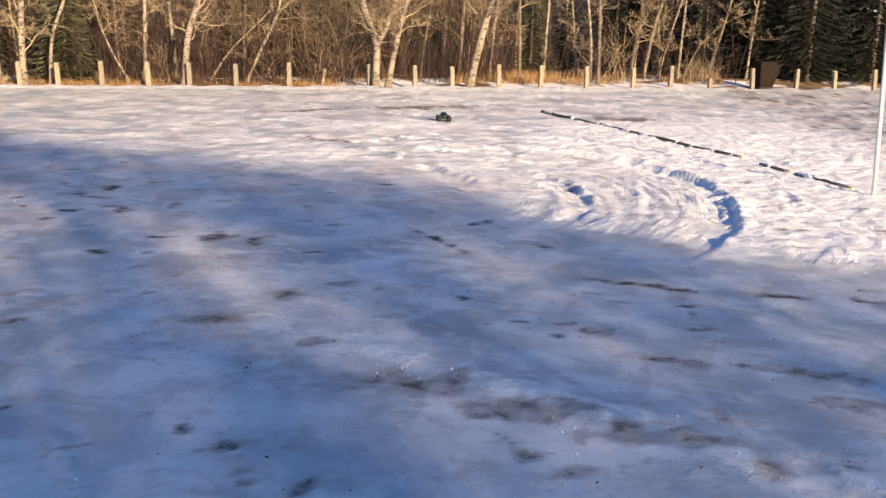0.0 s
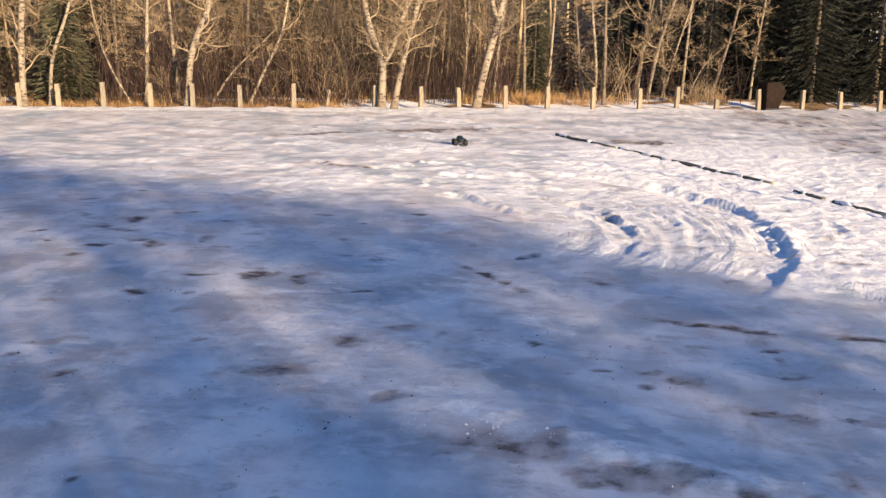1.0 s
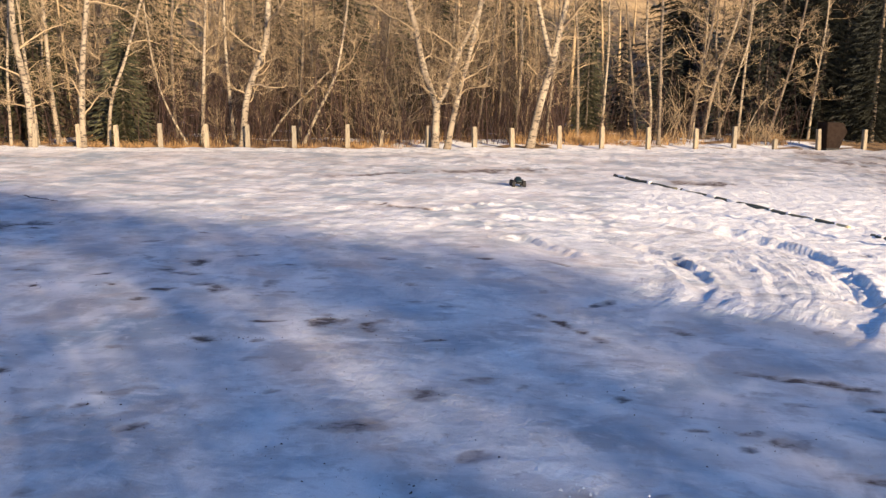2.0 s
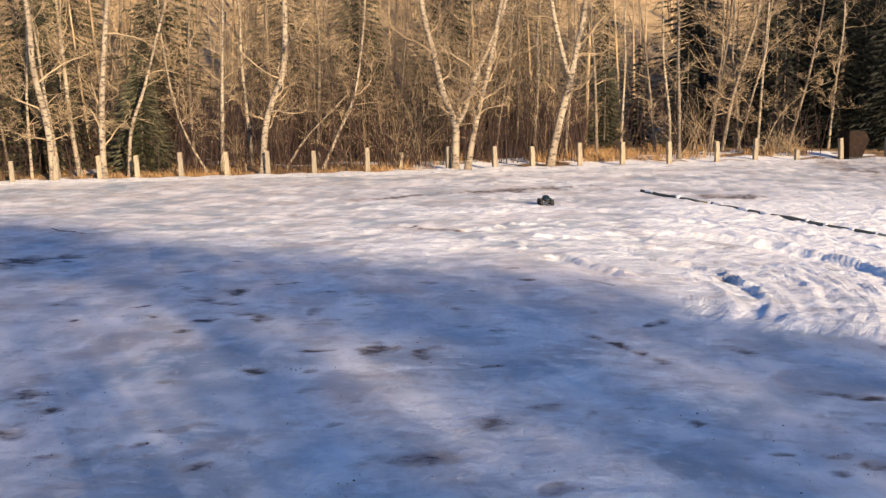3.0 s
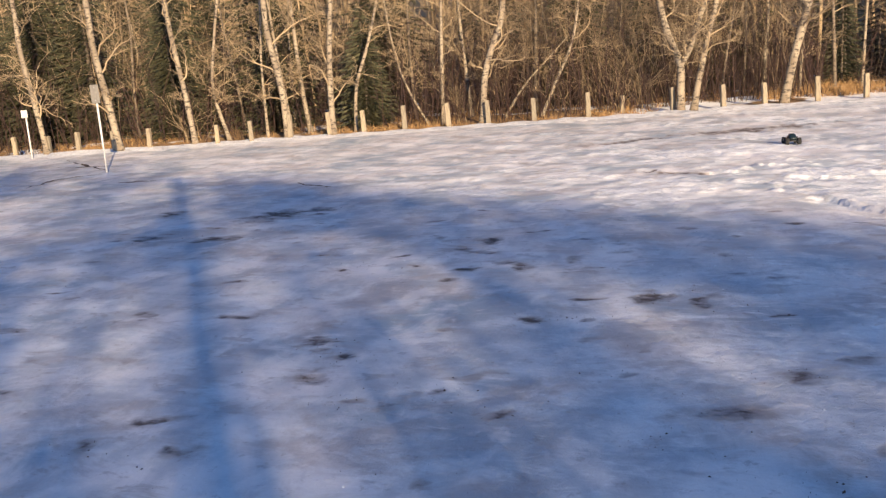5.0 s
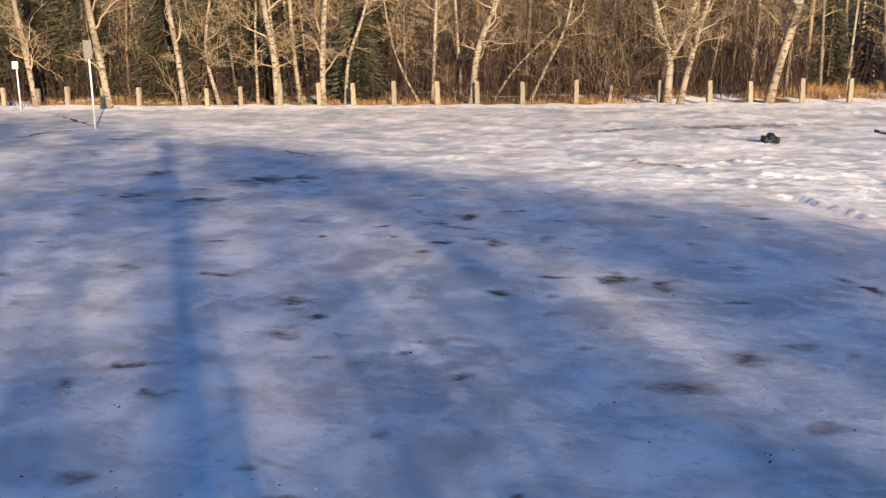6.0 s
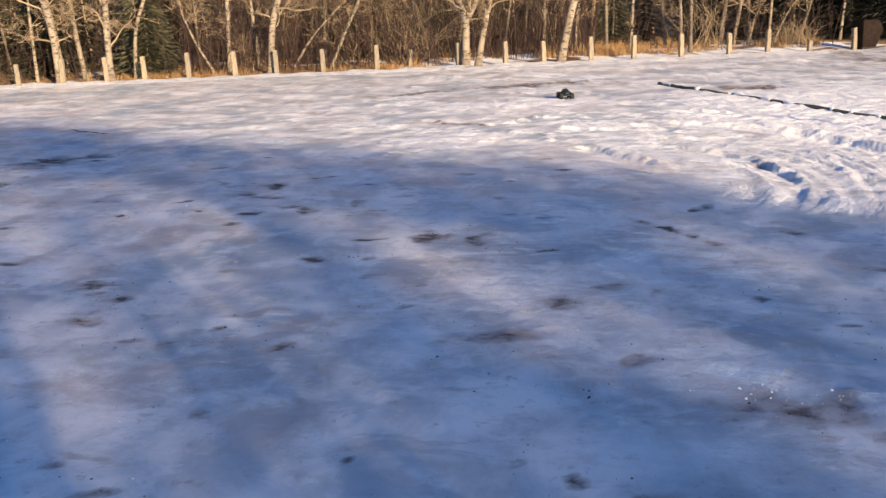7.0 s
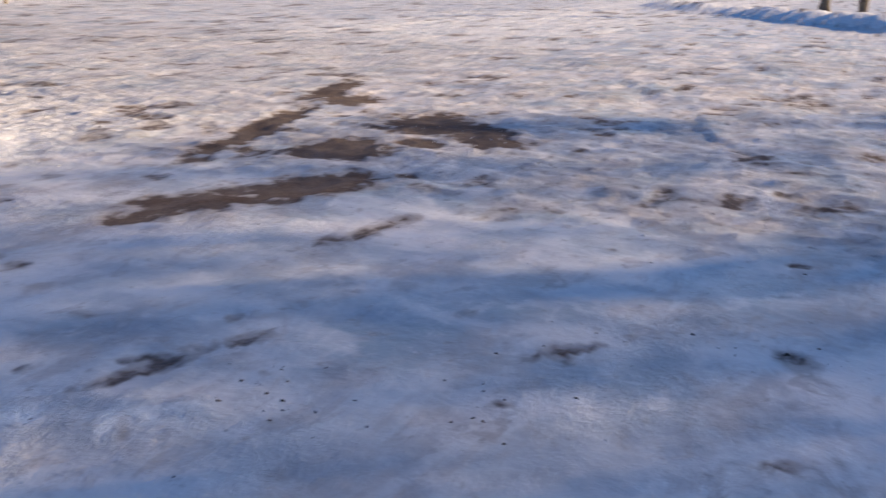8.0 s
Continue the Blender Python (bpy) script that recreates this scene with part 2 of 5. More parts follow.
BLACK_PLASTIC = plain("black_nylon", (0.02, 0.02, 0.021), (0.035, 0.035, 0.036), 10, 0.55)
STEEL = plain("bare_steel", (0.5, 0.5, 0.5), (0.4, 0.4, 0.4), 10, 0.35, metal=0.9)
SMOKED = plain("smoked_window_film", (0.008, 0.009, 0.010), (0.012, 0.013, 0.014), 6, 0.12, bump=0.02)

# ---- ground ----
POST_LINE_X = (-60, -21.6, -12.0, -2.4, 10.0, 18.3, 32.0, 70)
POST_LINE_Y = (9.0, 21.55, 24.85, 28.1, 32.2, 34.75, 40.0, 56.0)


def line_y(x):
    return np.interp(x, POST_LINE_X, POST_LINE_Y)


def lattice(i, j, seed):
    h = np.sin(i * 127.1 + j * 311.7 + seed * 74.7) * 43758.5453
    return h - np.floor(h)


def waves(x, y, size, seed):
    """Smooth random relief between -1 and 1 with lumps of that size."""
    x, y = x / size, y / size
    i, j = np.floor(x), np.floor(y)
    u, v = x - i, y - j
    u, v = u * u * (3 - 2 * u), v * v * (3 - 2 * v)
    a = lattice(i, j, seed) * (1 - u) + lattice(i + 1, j, seed) * u
    b = lattice(i, j + 1, seed) * (1 - u) + lattice(i + 1, j + 1, seed) * u
    return (a * (1 - v) + b * v) * 2 - 1


def step(a, b, x):
    t = np.clip((x - a) / (b - a), 0, 1)
    return t * t * (3 - 2 * t)


def curve_points(knots, n=10):
    """A smooth line through the knots."""
    k = [np.array(p, float) for p in knots]
    k = [2 * k[0] - k[1], *k, 2 * k[-1] - k[-2]]
    out = []
    for a, b, c, d in zip(k, k[1:], k[2:], k[3:]):
        for t in np.linspace(0, 1, n, endpoint=False):
            out.append(0.5 * (2 * b + (c - a) * t + (2 * a - 5 * b + 4 * c - d) * t ** 2 + (3 * b - a - 3 * c + d) * t ** 3))
    return np.array(out + [k[-2]])


OUTER = [(0.7, 16.3), (2.02, 15.56), (2.79, 14.87), (3.17, 14.24), (3.58, 13.54), (3.71, 12.39), (3.62, 11.23), (3.50, 10.42), (3.17, 9.61), (2.95, 9.15)]
INNER = [(0.5, 14.2), (1.1, 13.6), (1.63, 12.94), (1.85, 12.10), (1.89, 11.37), (1.78, 10.75), (1.62, 10.3)]
MIDDLE = [(0.3, 15.0), (0.81, 14.69), (1.51, 14.40), (2.17, 13.85), (2.68, 12.88), (2.87, 11.84), (2.84, 10.96), (2.59, 10.21)]
SHORT = [(-0.6, 14.0), (-0.31, 13.61), (0.11, 12.89), (0.45, 12.4)]
STEPS_A, STEPS_B = [(8.2, 13.5), (8.33, 13.1), (8.5, 12.3)], [(9.7, 14.3), (9.75, 13.4), (9.75, 12.4)]
SIDE_RUTS = [([(17.8, 7.0), (17.0, 6.3), (15.0, 5.0), (13.5, 4.0), (12.2, 3.7), (11.3, 3.35), (10.2, 2.6)], 0.22, 0.06, 0.02), ([(13.5, 4.0), (15.2, 3.6), (17.0, 2.6), (18.6, 1.6), (23.0, 0.2)], 0.2, 0.06, 0.02)]
# rut: knots, half width, depth, height of the thrown-up edges
RUTS = [([(2.95, 9.15), (2.7, 8.7), (2.3, 8.1)], 0.10, 0.04, 0.01), (OUTER, 0.13, 0.085, 0.035), (INNER, 0.09, 0.05, 0.04), (MIDDLE, 0.06, 0.018, 0.02), (SHORT, 0.12, 0.075, 0.06), (STEPS_A, 0.15, 0.055, 0.04), (STEPS_B, 0.14, 0.055, 0.04),
        ([(p[0] - 0.42, p[1] - 0.12) for p in MIDDLE], 0.05, 0.016, 0.022), ([(p[0] - 0.75, p[1] - 0.3) for p in MIDDLE[1:]], 0.05, 0.016, 0.022),
        ([(p[0] - 0.45, p[1] - 0.2) for p in INNER[2:]], 0.08, 0.025, 0.03), ([(p[0] + 0.42, p[1] + 0.1) for p in MIDDLE[1:]], 0.05, 0.016, 0.022),
        *(([(p[0] + o * 0.9, p[1] + o * 0.35) for p in MIDDLE[1:]], 0.05, 0.018, 0.022) for o in (-1.25, -0.98, -0.55, -0.22, 0.2, 0.62, 0.8)),
        *SIDE_RUTS, ([(-2.6, 16.6), (-1.2, 15.8), (0.2, 15.4), (1.2, 15.3)], 0.10, 0.04, 0.03), ([(-3.3, 16.7), (-2.5, 16.35), (-1.8, 16.0)], 0.08, 0.045, 0.02)]


def smooth_ground(x, y):
    """Height of the wide forms alone: a level lot, and a wooded slope far behind the posts."""
    x, y = np.asarray(x, float), np.asarray(y, float)
    beyond = y - line_y(x)
    z = 0.10 * step(0.2, 3.0, beyond) + np.where(beyond > 14, 0.30 * np.maximum(beyond - 14, 0) ** 1.08, 0) * (1 - 0.55 * step(9, 26, x))
    return np.minimum(z, 30 + 4 * waves(x, y, 40, 3))


# thawed and gritty patches: x, y, half length, half breadth, turn in degrees
GRIT_A = [(-2.06, 8.81, .16, .18, 13), (-1.54, 8.86, .07, .08, 12), (-1.61, 8.67, .10, .13, 12), (-4.27, 11.13, .16, .24, 12), (-4.42, 10.60, .10, .09, 12), (-3.53, 9.77, .11, .13, 12),
          (-8.14, 12.93, .27, .32, 11), (-7.70, 13.22, .22, .21, 11), (-9.27, 11.14, .18, .23, 11), (-8.12, 11.09, .27, .17, 11),
          (-10.17, 12.91, .14, .24, 11), (-4.27, 6.88, .08, .15, 13), (-4.52, 7.02, .10, .04, 13), (-2.98, 8.03, .09, .11, 13), (-2.50, 8.06, .06, .04, 13), (-1.94, 7.31, .06, .04, 13)]
GRIT_B = [(-1.95, 6.80, .06, .04, 13), (-0.77, 6.89, .13, .12, 13), (-2.67, 5.96, .11, .07, 13), (-3.09, 6.13, .06, .03, 13), (-3.23, 6.30, .05, .03, 13),
          (-1.62, 5.75, .04, .05, 14), (-0.34, 5.84, .10, .09, 14), (-2.85, 4.95, .04, .05, 14), (-3.37, 4.32, .07, .03, 14), (-2.98, 4.09, .09, .03, 14), 
          (-1.25, 5.46, .03, .03, 14), (-1.87, 4.48, .04, .02, 14), (-0.78, 5.29, .03, .02, 14), (-4.50, 5.06, .11, .10, 14), (-0.95, 8.36, .10, .04, 13), (-5.51, 9.56, .05, .08, 12)]
GRIT_C = [(-3.76, 6.03, .07, .03, 13), (-3.64, 7.66, .06, .05, 13), (-1.48, 10.42, .09, .11, 12), (-4.21, 3.93, .08, .07, 14), (-5.20, 4.99, .05, .10, 14), (0.67, 7.09, .07, .06, 10),
          (1.16, 6.56, .10, .04, 9), (1.51, 6.57, .09, .03, 9), (2.20, 5.94, .27, .06, -10), (3.34, 5.80, .25, .09, -10), (-0.71, 4.34, .06, .06, 9),
          (-0.17, 3.79, .09, .05, 8), (0.46, 5.15, .20, .18, 9), (2.18, 4.6, .21, .07, 0), (1.44, 6.30, .06, .05, 9), (2.56, 6.63, .13, .03, 9), (2.98, 4.41, .06, .06, 8)]
GRIT_D = [(0.23, 9.10, .47, .06, -54), (2.18, 7.80, .43, .07, -12), (3.40, 7.65, .26, .06, -8), (-2.54, 16.33, .76, .09, -24), (-3.90, 21.14, 1.05, .20, 40), (-1.46, 22.66, 1.51, .31, 28), (3.23, 21.27, .77, .41, -8),
          (3.58, 4.16, .26, .05, -18), (4.47, 6.23, .09, .06, -16), (5.65, 6.24, .21, .12, -16), (5.41, 7.35, .16, .08, -15), (4.88, 7.76, .24, .07, -15), (4.18, 7.69, .18, .06, -15), (4.12, 4.00, .16, .06, -40),
          (3.94, 4.13, .08, .04, -62), (3.72, 4.26, .13, .05, -40), (3.14, 3.79, .03, .04, -62), (4.13, 1.49, .16, .04, -62)]
# gritty patches; the last entry paints the shaded dark of a hole
GRIT_AND_HOLE = [(4.08, 2.66, .08, .03, -62), (3.86, 3.64, .04, .02, -62), (3.52, 3.39, .02, .02, -62), (10.25, 2.58, .26, .30, -59), (7.64, 2.79, .05, .11, -61), (6.74, 1.78, .07, .05, -61), (7.99, 4.43, .10, .22, -60), (4.75, 2.60, .28, .05, -37),
          (6.08, 4.50, .49, .11, -8), (5.2, 1.63, .09, .12, -61)]
GRIT_F = [(-3.08, 10.22, .13, .14, 12), (-8.27, 12.51, .35, .30, 11), (-1.19, 6.24, .24, .15, 13), (-0.38, 7.36, .19, .08, 13), (3.23, 5.28, .26, .11, 0), (2.80, 5.87, .26, .09, -18), (0.45, 5.2, .38, .22, 9), (2.0, 4.6, .50, .15, 0), (1.2, 4.9, .45, .14, 0), (2.6, 4.3, .30, .12, -10)]
MUD = [(8.63, 6.34, 0.58, 0.62, -59), (10.40, 6.23, 0.74, 0.94, -58), (10.06, 5.39, 0.36, 1.00, -59), (9.25, 5.73, 0.23, 0.31, -59), (5.50, 6.16, 0.19, 0.16, -30), (9.41, 7.83, 2.40, 0.24, 17), (12.60, 9.00, 1.56, 0.28, 17), (6.24, 6.04, 0.67, 0.35, -14), (7.06, 5.66, 0.74, 0.38, -17), (11.90, 8.20, 0.60, 0.44, 30)]


def graded(lo, hi, fine_lo, fine_hi, cell):
    """Coordinates that are close together between fine_lo and fine_hi and spread out towards lo and hi."""
    mid = list(np.arange(fine_lo, fine_hi, cell))
    left, right, c = [], [], cell
    while (mid[0] if not left else left[-1]) > lo:
        c = min(c * 1.042, 12)
        left.append((mid[0] if not left else left[-1]) - c)
    c = cell
    while (mid[-1] if not right else right[-1]) < hi:
        c = min(c * 1.042, 12)
        right.append((mid[-1] if not right else right[-1]) + c)
    return np.array(left[::-1] + mid + right)


def lift(x, y, z, box_x, box_y, fn):
    """Applies fn to the part of the sheet inside the box."""
    i0, i1 = np.searchsorted(x[0], box_x)
    j0, j1 = np.searchsorted(y[:, 0], box_y)
    if i1 > i0 and j1 > j0:
        s = (slice(j0, j1), slice(i0, i1))
        z[s] = fn(x[s], y[s], z[s])


def build_ground():
    xs, ys = graded(-420, 420, -6.0, 10.5, 0.049), graded(-420, 420, 2.2, 17.5, 0.049)
    x, y = np.meshgrid(xs, ys)
    z = smooth_ground(x, y)
    beyond = y - line_y(x)
    bare_side = 1 - step(-7.5, -4.5, x)
    forest = step(-0.05, 0.3, beyond) * (0.12 + 0.75 * bare_side) + step(1.5, 4.0, beyond) * (0.88 - 0.75 * bare_side)
    forest = forest * (1 - 0.75 * step(15, 24, x))
    forest = np.maximum(forest, 0.8 * step(0.35, 1.1, beyond) * step(8.0, 10.0, x) * (1 - step(22, 27, x)) * (1 - 0.7 * step(3.5, 5, beyond)))
    slope = step(8, 20, beyond) * (1 - step(14, 22, x) * (1 - step(30, 60, beyond)))
    # fresh, churned snow on the open side
    left_edge = np.interp(y, (8, 9, 10, 11, 12.5, 13.6, 15, 16.5, 20, 23), (3.4, 2.7, 1.6, 1.2, 0.1, -0.5, 0.2, 1.2, 1.6, 4.0))
    low_edge = np.interp(x, (2, 3, 6, 9, 14), (9.6, 9.2, 8.7, 8.6, 9.4))
    wob = 0.35 * waves(x, y, 1.6, 5) + 0.2 * waves(x, y, 0.6, 6)
    snow = step(-1.3, 0.9, x - left_edge + 1.6 * wob) * step(-0.5, 0.7, y - low_edge + wob) * (1 - step(17, 26, y + wob * 3)) * (1 - 0.5 * step(7, 11, x))
    bend = np.interp(y, (9.15, 9.6, 10.4, 11.2, 12.4, 13.5, 14.2, 14.9, 15.6, 16.3), (2.95, 3.17, 3.5, 3.62, 3.71, 3.58, 3.17, 2.79, 2.02, 0.7))
    snow = snow * (1 - 0.5 * (1 - step(-0.35, 0.1, x - bend)) * (1 - step(15.5, 17, y)))
    snow = np.maximum(snow, 0.30 * step(0.1, 0.7, waves(x, y, 3.1, 8) + 0.4 * waves(x, y, 1.1, 9)) * step(-1, 3, x + 4))
    snow = np.maximum(snow, 0.32 * step(5.5, 8, x) * step(-0.05, 0.6, waves(x, y * 1.3, 0.7, 71) + 0.7 * waves(x, y, 0.22, 72)))
    snow = np.maximum(snow, 0.55 * step(11, 15, y) * (0.35 + 0.65 * step(-9, -2, x)) * step(-0.1, 0.5, waves(x * 0.5, y, 0.7, 73) + 0.5 * waves(x, y, 0.25, 74)))
    snow = np.maximum(snow, 0.6 * step(-1.6, -0.4, beyond) * (1 - step(0, 1, beyond)))
    # a low ridge of crumbled snow and dirt, whitened as a painted sunlit streak
    off = np.abs((x - 0.4) * 0.489 + (y - 5.55) * 0.872 + 0.10 * wob)
    sunlit_ridge = step(-0.4, 0.5, x) * (1 - step(3.0, 4.6, x)) * np.exp(-(off / 0.26) ** 2)
    snow = np.maximum(snow, 0.75 * sunlit_ridge * step(-0.55, 0.25, waves(x, y, 0.33, 95) + 0.5 * waves(x, y, 0.12, 96)))
    z += 0.030 * sunlit_ridge
    open_lot = 1 - step(-0.5, 0.5, beyond)
    z += 0.07 * np.exp(-((beyond + 0.1 + 0.15 * wob) / 0.22) ** 2)
    z += open_lot * (0.018 * waves(x, y, 2.3, 1) + 0.009 * waves(x, y, 0.7, 2) + 0.004 * waves(x, y, 0.23, 4))
    z += 0.05 * (1 - open_lot) * waves(x, y, 0.8, 12)
    lumps = np.abs(waves(x, y, 0.42, 21)) * 0.6 + np.abs(waves(x, y, 0.19, 22)) * 0.4
    packed = step(-0.8, 0.3, x) * (1 - step(-0.3, 0.2, x - bend)) * step(9.0, 10.0, y) * (1 - step(14.6, 15.6, y))
    z += snow * open_lot * (1 - 0.65 * packed) * (0.02 + 0.016 * lumps + 0.014 * waves(x, y, 0.10, 23) + 0.035 * np.maximum(0, waves(x, y, 0.17, 24) - 0.25) + 0.025 * np.maximum(0, waves(x, y, 0.36, 25) - 0.35))
    # the far, lit part of the lot is rough with old wheel marks
    far = step(12, 16, y) * open_lot
    z += far * (0.011 * waves(x * 0.45 + 0.25 * y, y, 0.35, 31) + 0.011 * waves(x, y, 0.24, 32) + 0.010 * np.maximum(0, waves(x, y, 0.14, 38)))
    side = step(6, 8, x) * open_lot
    z += side * (0.012 * waves(x, y * 0.6, 0.33, 33) + 0.02 * waves(x, y, 0.9, 34) + 0.025 * np.maximum(0, waves(x, y, 0.24, 35) - 0.25) + 0.022 * np.maximum(0, waves(x, y, 0.14, 37) - 0.2)
                 + 0.05 * np.maximum(0, waves(x, y, 1.3, 36) - 0.3) - 0.035 * np.maximum(0, waves(x * 0.7, y, 0.30, 39) - 0.45))
    along = ((x - 36) * 20 + (y - 1) * 13) / 569.0
    off = np.hypot(x - 36 - np.clip(along, -0.3, 1.3) * 20, y - 1 - np.clip(along, -0.3, 1.3) * 13)
    berm = np.exp(-(off / 0.9) ** 2) * step(-0.3, 0.0, along) * (1 - step(1.0, 1.3, along))
    z += berm * (0.48 + 0.18 * waves(x, y, 2.4, 81))
    snow = np.maximum(snow, step(0.15, 0.5, berm))
    # fine wheel marks that run with the bend
    bow = curve_points(OUTER, 6)
    run = np.concatenate([[0], np.cumsum(np.hypot(*np.diff(bow, axis=0).T))])

    def furrow(px, py, pz):
        d, along = np.full(px.shape, 9.0), np.zeros(px.shape)
        for k, (a, b) in enumerate(zip(bow, bow[1:])):
            ab = b - a
            t = np.clip(((px - a[0]) * ab[0] + (py - a[1]) * ab[1]) / max(1e-9, ab @ ab), 0, 1)
            away = np.hypot(px - a[0] - t * ab[0], py - a[1] - t * ab[1])
            along = np.where(away < d, run[k] + t * (run[k + 1] - run[k]), along)
            d = np.where(away < d, away, d)
        w = waves(d, along * 0.08, 0.15, 91) + 0.6 * waves(d, along * 0.14, 0.08, 92)
        patchy = step(-0.3, 0.5, waves(px, py, 0.7, 93) + 0.5 * waves(px, py, 0.3, 94))
        i0, j0 = np.searchsorted(xs, px[0, 0]), np.searchsorted(ys, py[0, 0])
        s = (slice(j0, j0 + px.shape[0]), slice(i0, i0 + px.shape[1]))
        across[s], lengthwise[s], worn[s] = d, along, patchy * (1 - step(2.4, 3.4, d))
        return pz + 0.024 * np.maximum(w, -0.4) * worn[s]
    churn, across, lengthwise, worn = (np.zeros_like(z) for _ in range(4))
    lift(x, y, churn, (-2.5, 5.5), (8.6, 17.6), furrow)
    worn *= step(0.15, 0.45, snow)
    z += churn * step(0.05, 0.35, snow)
    cut = np.zeros_like(z)
    for knots, half, deep, edge in RUTS:
        pts = curve_points(knots)
        lo, hi = pts.min(0) - 0.8, pts.max(0) + 0.8

        def press(px, py, pz, pts=pts, half=half, deep=deep, edge=edge):
            d, inside, full = np.full(px.shape, 9.0), np.zeros(px.shape, bool), np.ones(px.shape)
            for k, (a, b) in enumerate(zip(pts, pts[1:])):
                ab = b - a
                t = np.clip(((px - a[0]) * ab[0] + (py - a[1]) * ab[1]) / max(1e-9, ab @ ab), 0, 1)
                away = np.hypot(px - a[0] - t * ab[0], py - a[1] - t * ab[1])
                inside = np.where(away < d, ab[0] * (py - a[1]) - ab[1] * (px - a[0]) < 0, inside)
                full = np.where(away < d, min(1.0, 0.12 + 7 * k / len(pts), 0.12 + 7 * (len(pts) - 2 - k) / len(pts)), full)
                d = np.minimum(d, away)
            d = d + 0.035 * waves(px, py, 0.30, 41) + 0.009 * waves(px, py, 0.11, 42)
            # the bank on the outside is steep, the inside runs out gently
            wall = np.where(inside, step(half * 0.2, half * 3.6, d), step(half * 0.6, half * 1.15, d))
            rim = np.exp(-((d - half * 1.6) / (half * 0.55)) ** 2) * (0.4 + 0.5 * waves(px, py, 0.17, 43) + 0.5 * waves(px, py, 0.07, 45)) * np.where(inside, 0.25, 1.0)
            return pz - full * deep * (1 - wall) * (0.8 + 0.35 * waves(px, py, 0.5, 44)) + full * 0.9 * edge * np.maximum(rim, 0)
        lift(x, y, cut, (lo[0], hi[0]), (lo[1], hi[1]), press)
    z += cut * (0.18 + 0.82 * np.clip(snow * 2.2, 0, 1))
    dirt = np.zeros_like(x)
    drag = random.Random(44)
    smears = [(drag.uniform(-10, 8), 3.0 + 10.5 * drag.random(), drag.uniform(0.06, 0.22), drag.uniform(0.03, 0.09), 12 + drag.gauss(0, 25)) for _ in range(150)]
    for rows, much in ((smears[:60], 0.78), (smears[60:], 0.45), (GRIT_A, 0.85), (GRIT_B, 0.75), (GRIT_C, 0.7), (GRIT_D, 0.85), (GRIT_AND_HOLE, 0.8), (GRIT_F, 0.55), (MUD, 1.35)):
        for cx, cy, a, b, turn in rows:
            c, s = math.cos(radians(turn)), math.sin(radians(turn))

            def spill(px, py, pd, cx=cx, cy=cy, a=a, b=b, c=c, s=s, much=much, rag=0.5 if rows is MUD else 1.0):
                u, v = ((px - cx) * c + (py - cy) * s) / a, ((py - cy) * c - (px - cx) * s) / b
                r = np.hypot(u, v) + rag * (0.45 * waves(px, py, min(a, b) + 0.05, 51) + 0.4 * waves(px, py, 0.11, 53) + 0.35 * waves(px, py, 0.4 * min(a, b) + 0.03, 52))
                return np.maximum(pd, np.maximum(much * (1 - step(0.35, 1.5, r)), min(much, 1.0) * 0.34 * (1 - step(0.5, 2.7, r))))
            e = max(a, b) * 3.0
            lift(x, y, dirt, (cx - e, cx + e), (cy - e, cy + e), spill)
    speck = step(0.62, 0.9, waves(x, y, 0.5, 61) * 0.6 + waves(x, y, 0.16, 62) * 0.5)
    dirt = np.maximum(dirt, 0.42 * speck * open_lot * (1 - snow))
    dirt = np.maximum(dirt, 0.8 * side * step(0.25, 0.75, waves(x, y, 0.9, 63) * 0.5 + waves(x, y, 0.3, 64) * 0.7))
    dirt = np.maximum(dirt, 0.28 * side * (1 - step(20, 30, x)))
    snow = snow * (1 - np.minimum(dirt, 1))
    z -= 0.010 * step(0.5, 0.9, dirt)
    n, m = x.shape
    me = bpy.data.meshes.new("ground")
    co = np.stack([x, y, z], -1).reshape(-1, 3).astype(np.float32)
    idx = np.arange(n * m, dtype=np.int32).reshape(n, m)
    quads = np.stack([idx[:-1, :-1], idx[:-1, 1:], idx[1:, 1:], idx[1:, :-1]], -1).reshape(-1, 4)
    me.vertices.add(len(co))
    me.vertices.foreach_set("co", co.ravel())
    me.loops.add(quads.size)
    me.loops.foreach_set("vertex_index", quads.ravel())
    me.polygons.add(len(quads))
    me.polygons.foreach_set("loop_start", np.arange(0, quads.size, 4, dtype=np.int32))
    me.polygons.foreach_set("use_smooth", np.ones(len(quads), dtype=bool))
    me.update(calc_edges=True)
    for key, grid in (("snow", snow), ("dirt", dirt), ("forest", forest), ("slope", slope), ("across", across), ("lengthwise", lengthwise), ("worn", worn)):
        me.attributes.new(key, "FLOAT", "POINT").data.foreach_set("value", grid.ravel().astype(np.float32))
    me.materials.append(GROUND)
    tagged(new("ground", me), "icy trodden snow on a car park with thawed gravel patches", "ground", kind="structure")
    return xs, ys, z, snow


GRID_X, GRID_Y, GRID_Z, GRID_SNOW = build_ground()


def surface_z(x, y):
    """Height of the finished sheet at the nearest node."""
    i, j = min(int(np.searchsorted(GRID_X, x)), len(GRID_X) - 1), min(int(np.searchsorted(GRID_Y, y)), len(GRID_Y) - 1)
    return float(GRID_Z[j, i]), float(GRID_SNOW[j, i])


def ground_z(x, y):
    return float(smooth_ground(x, y))


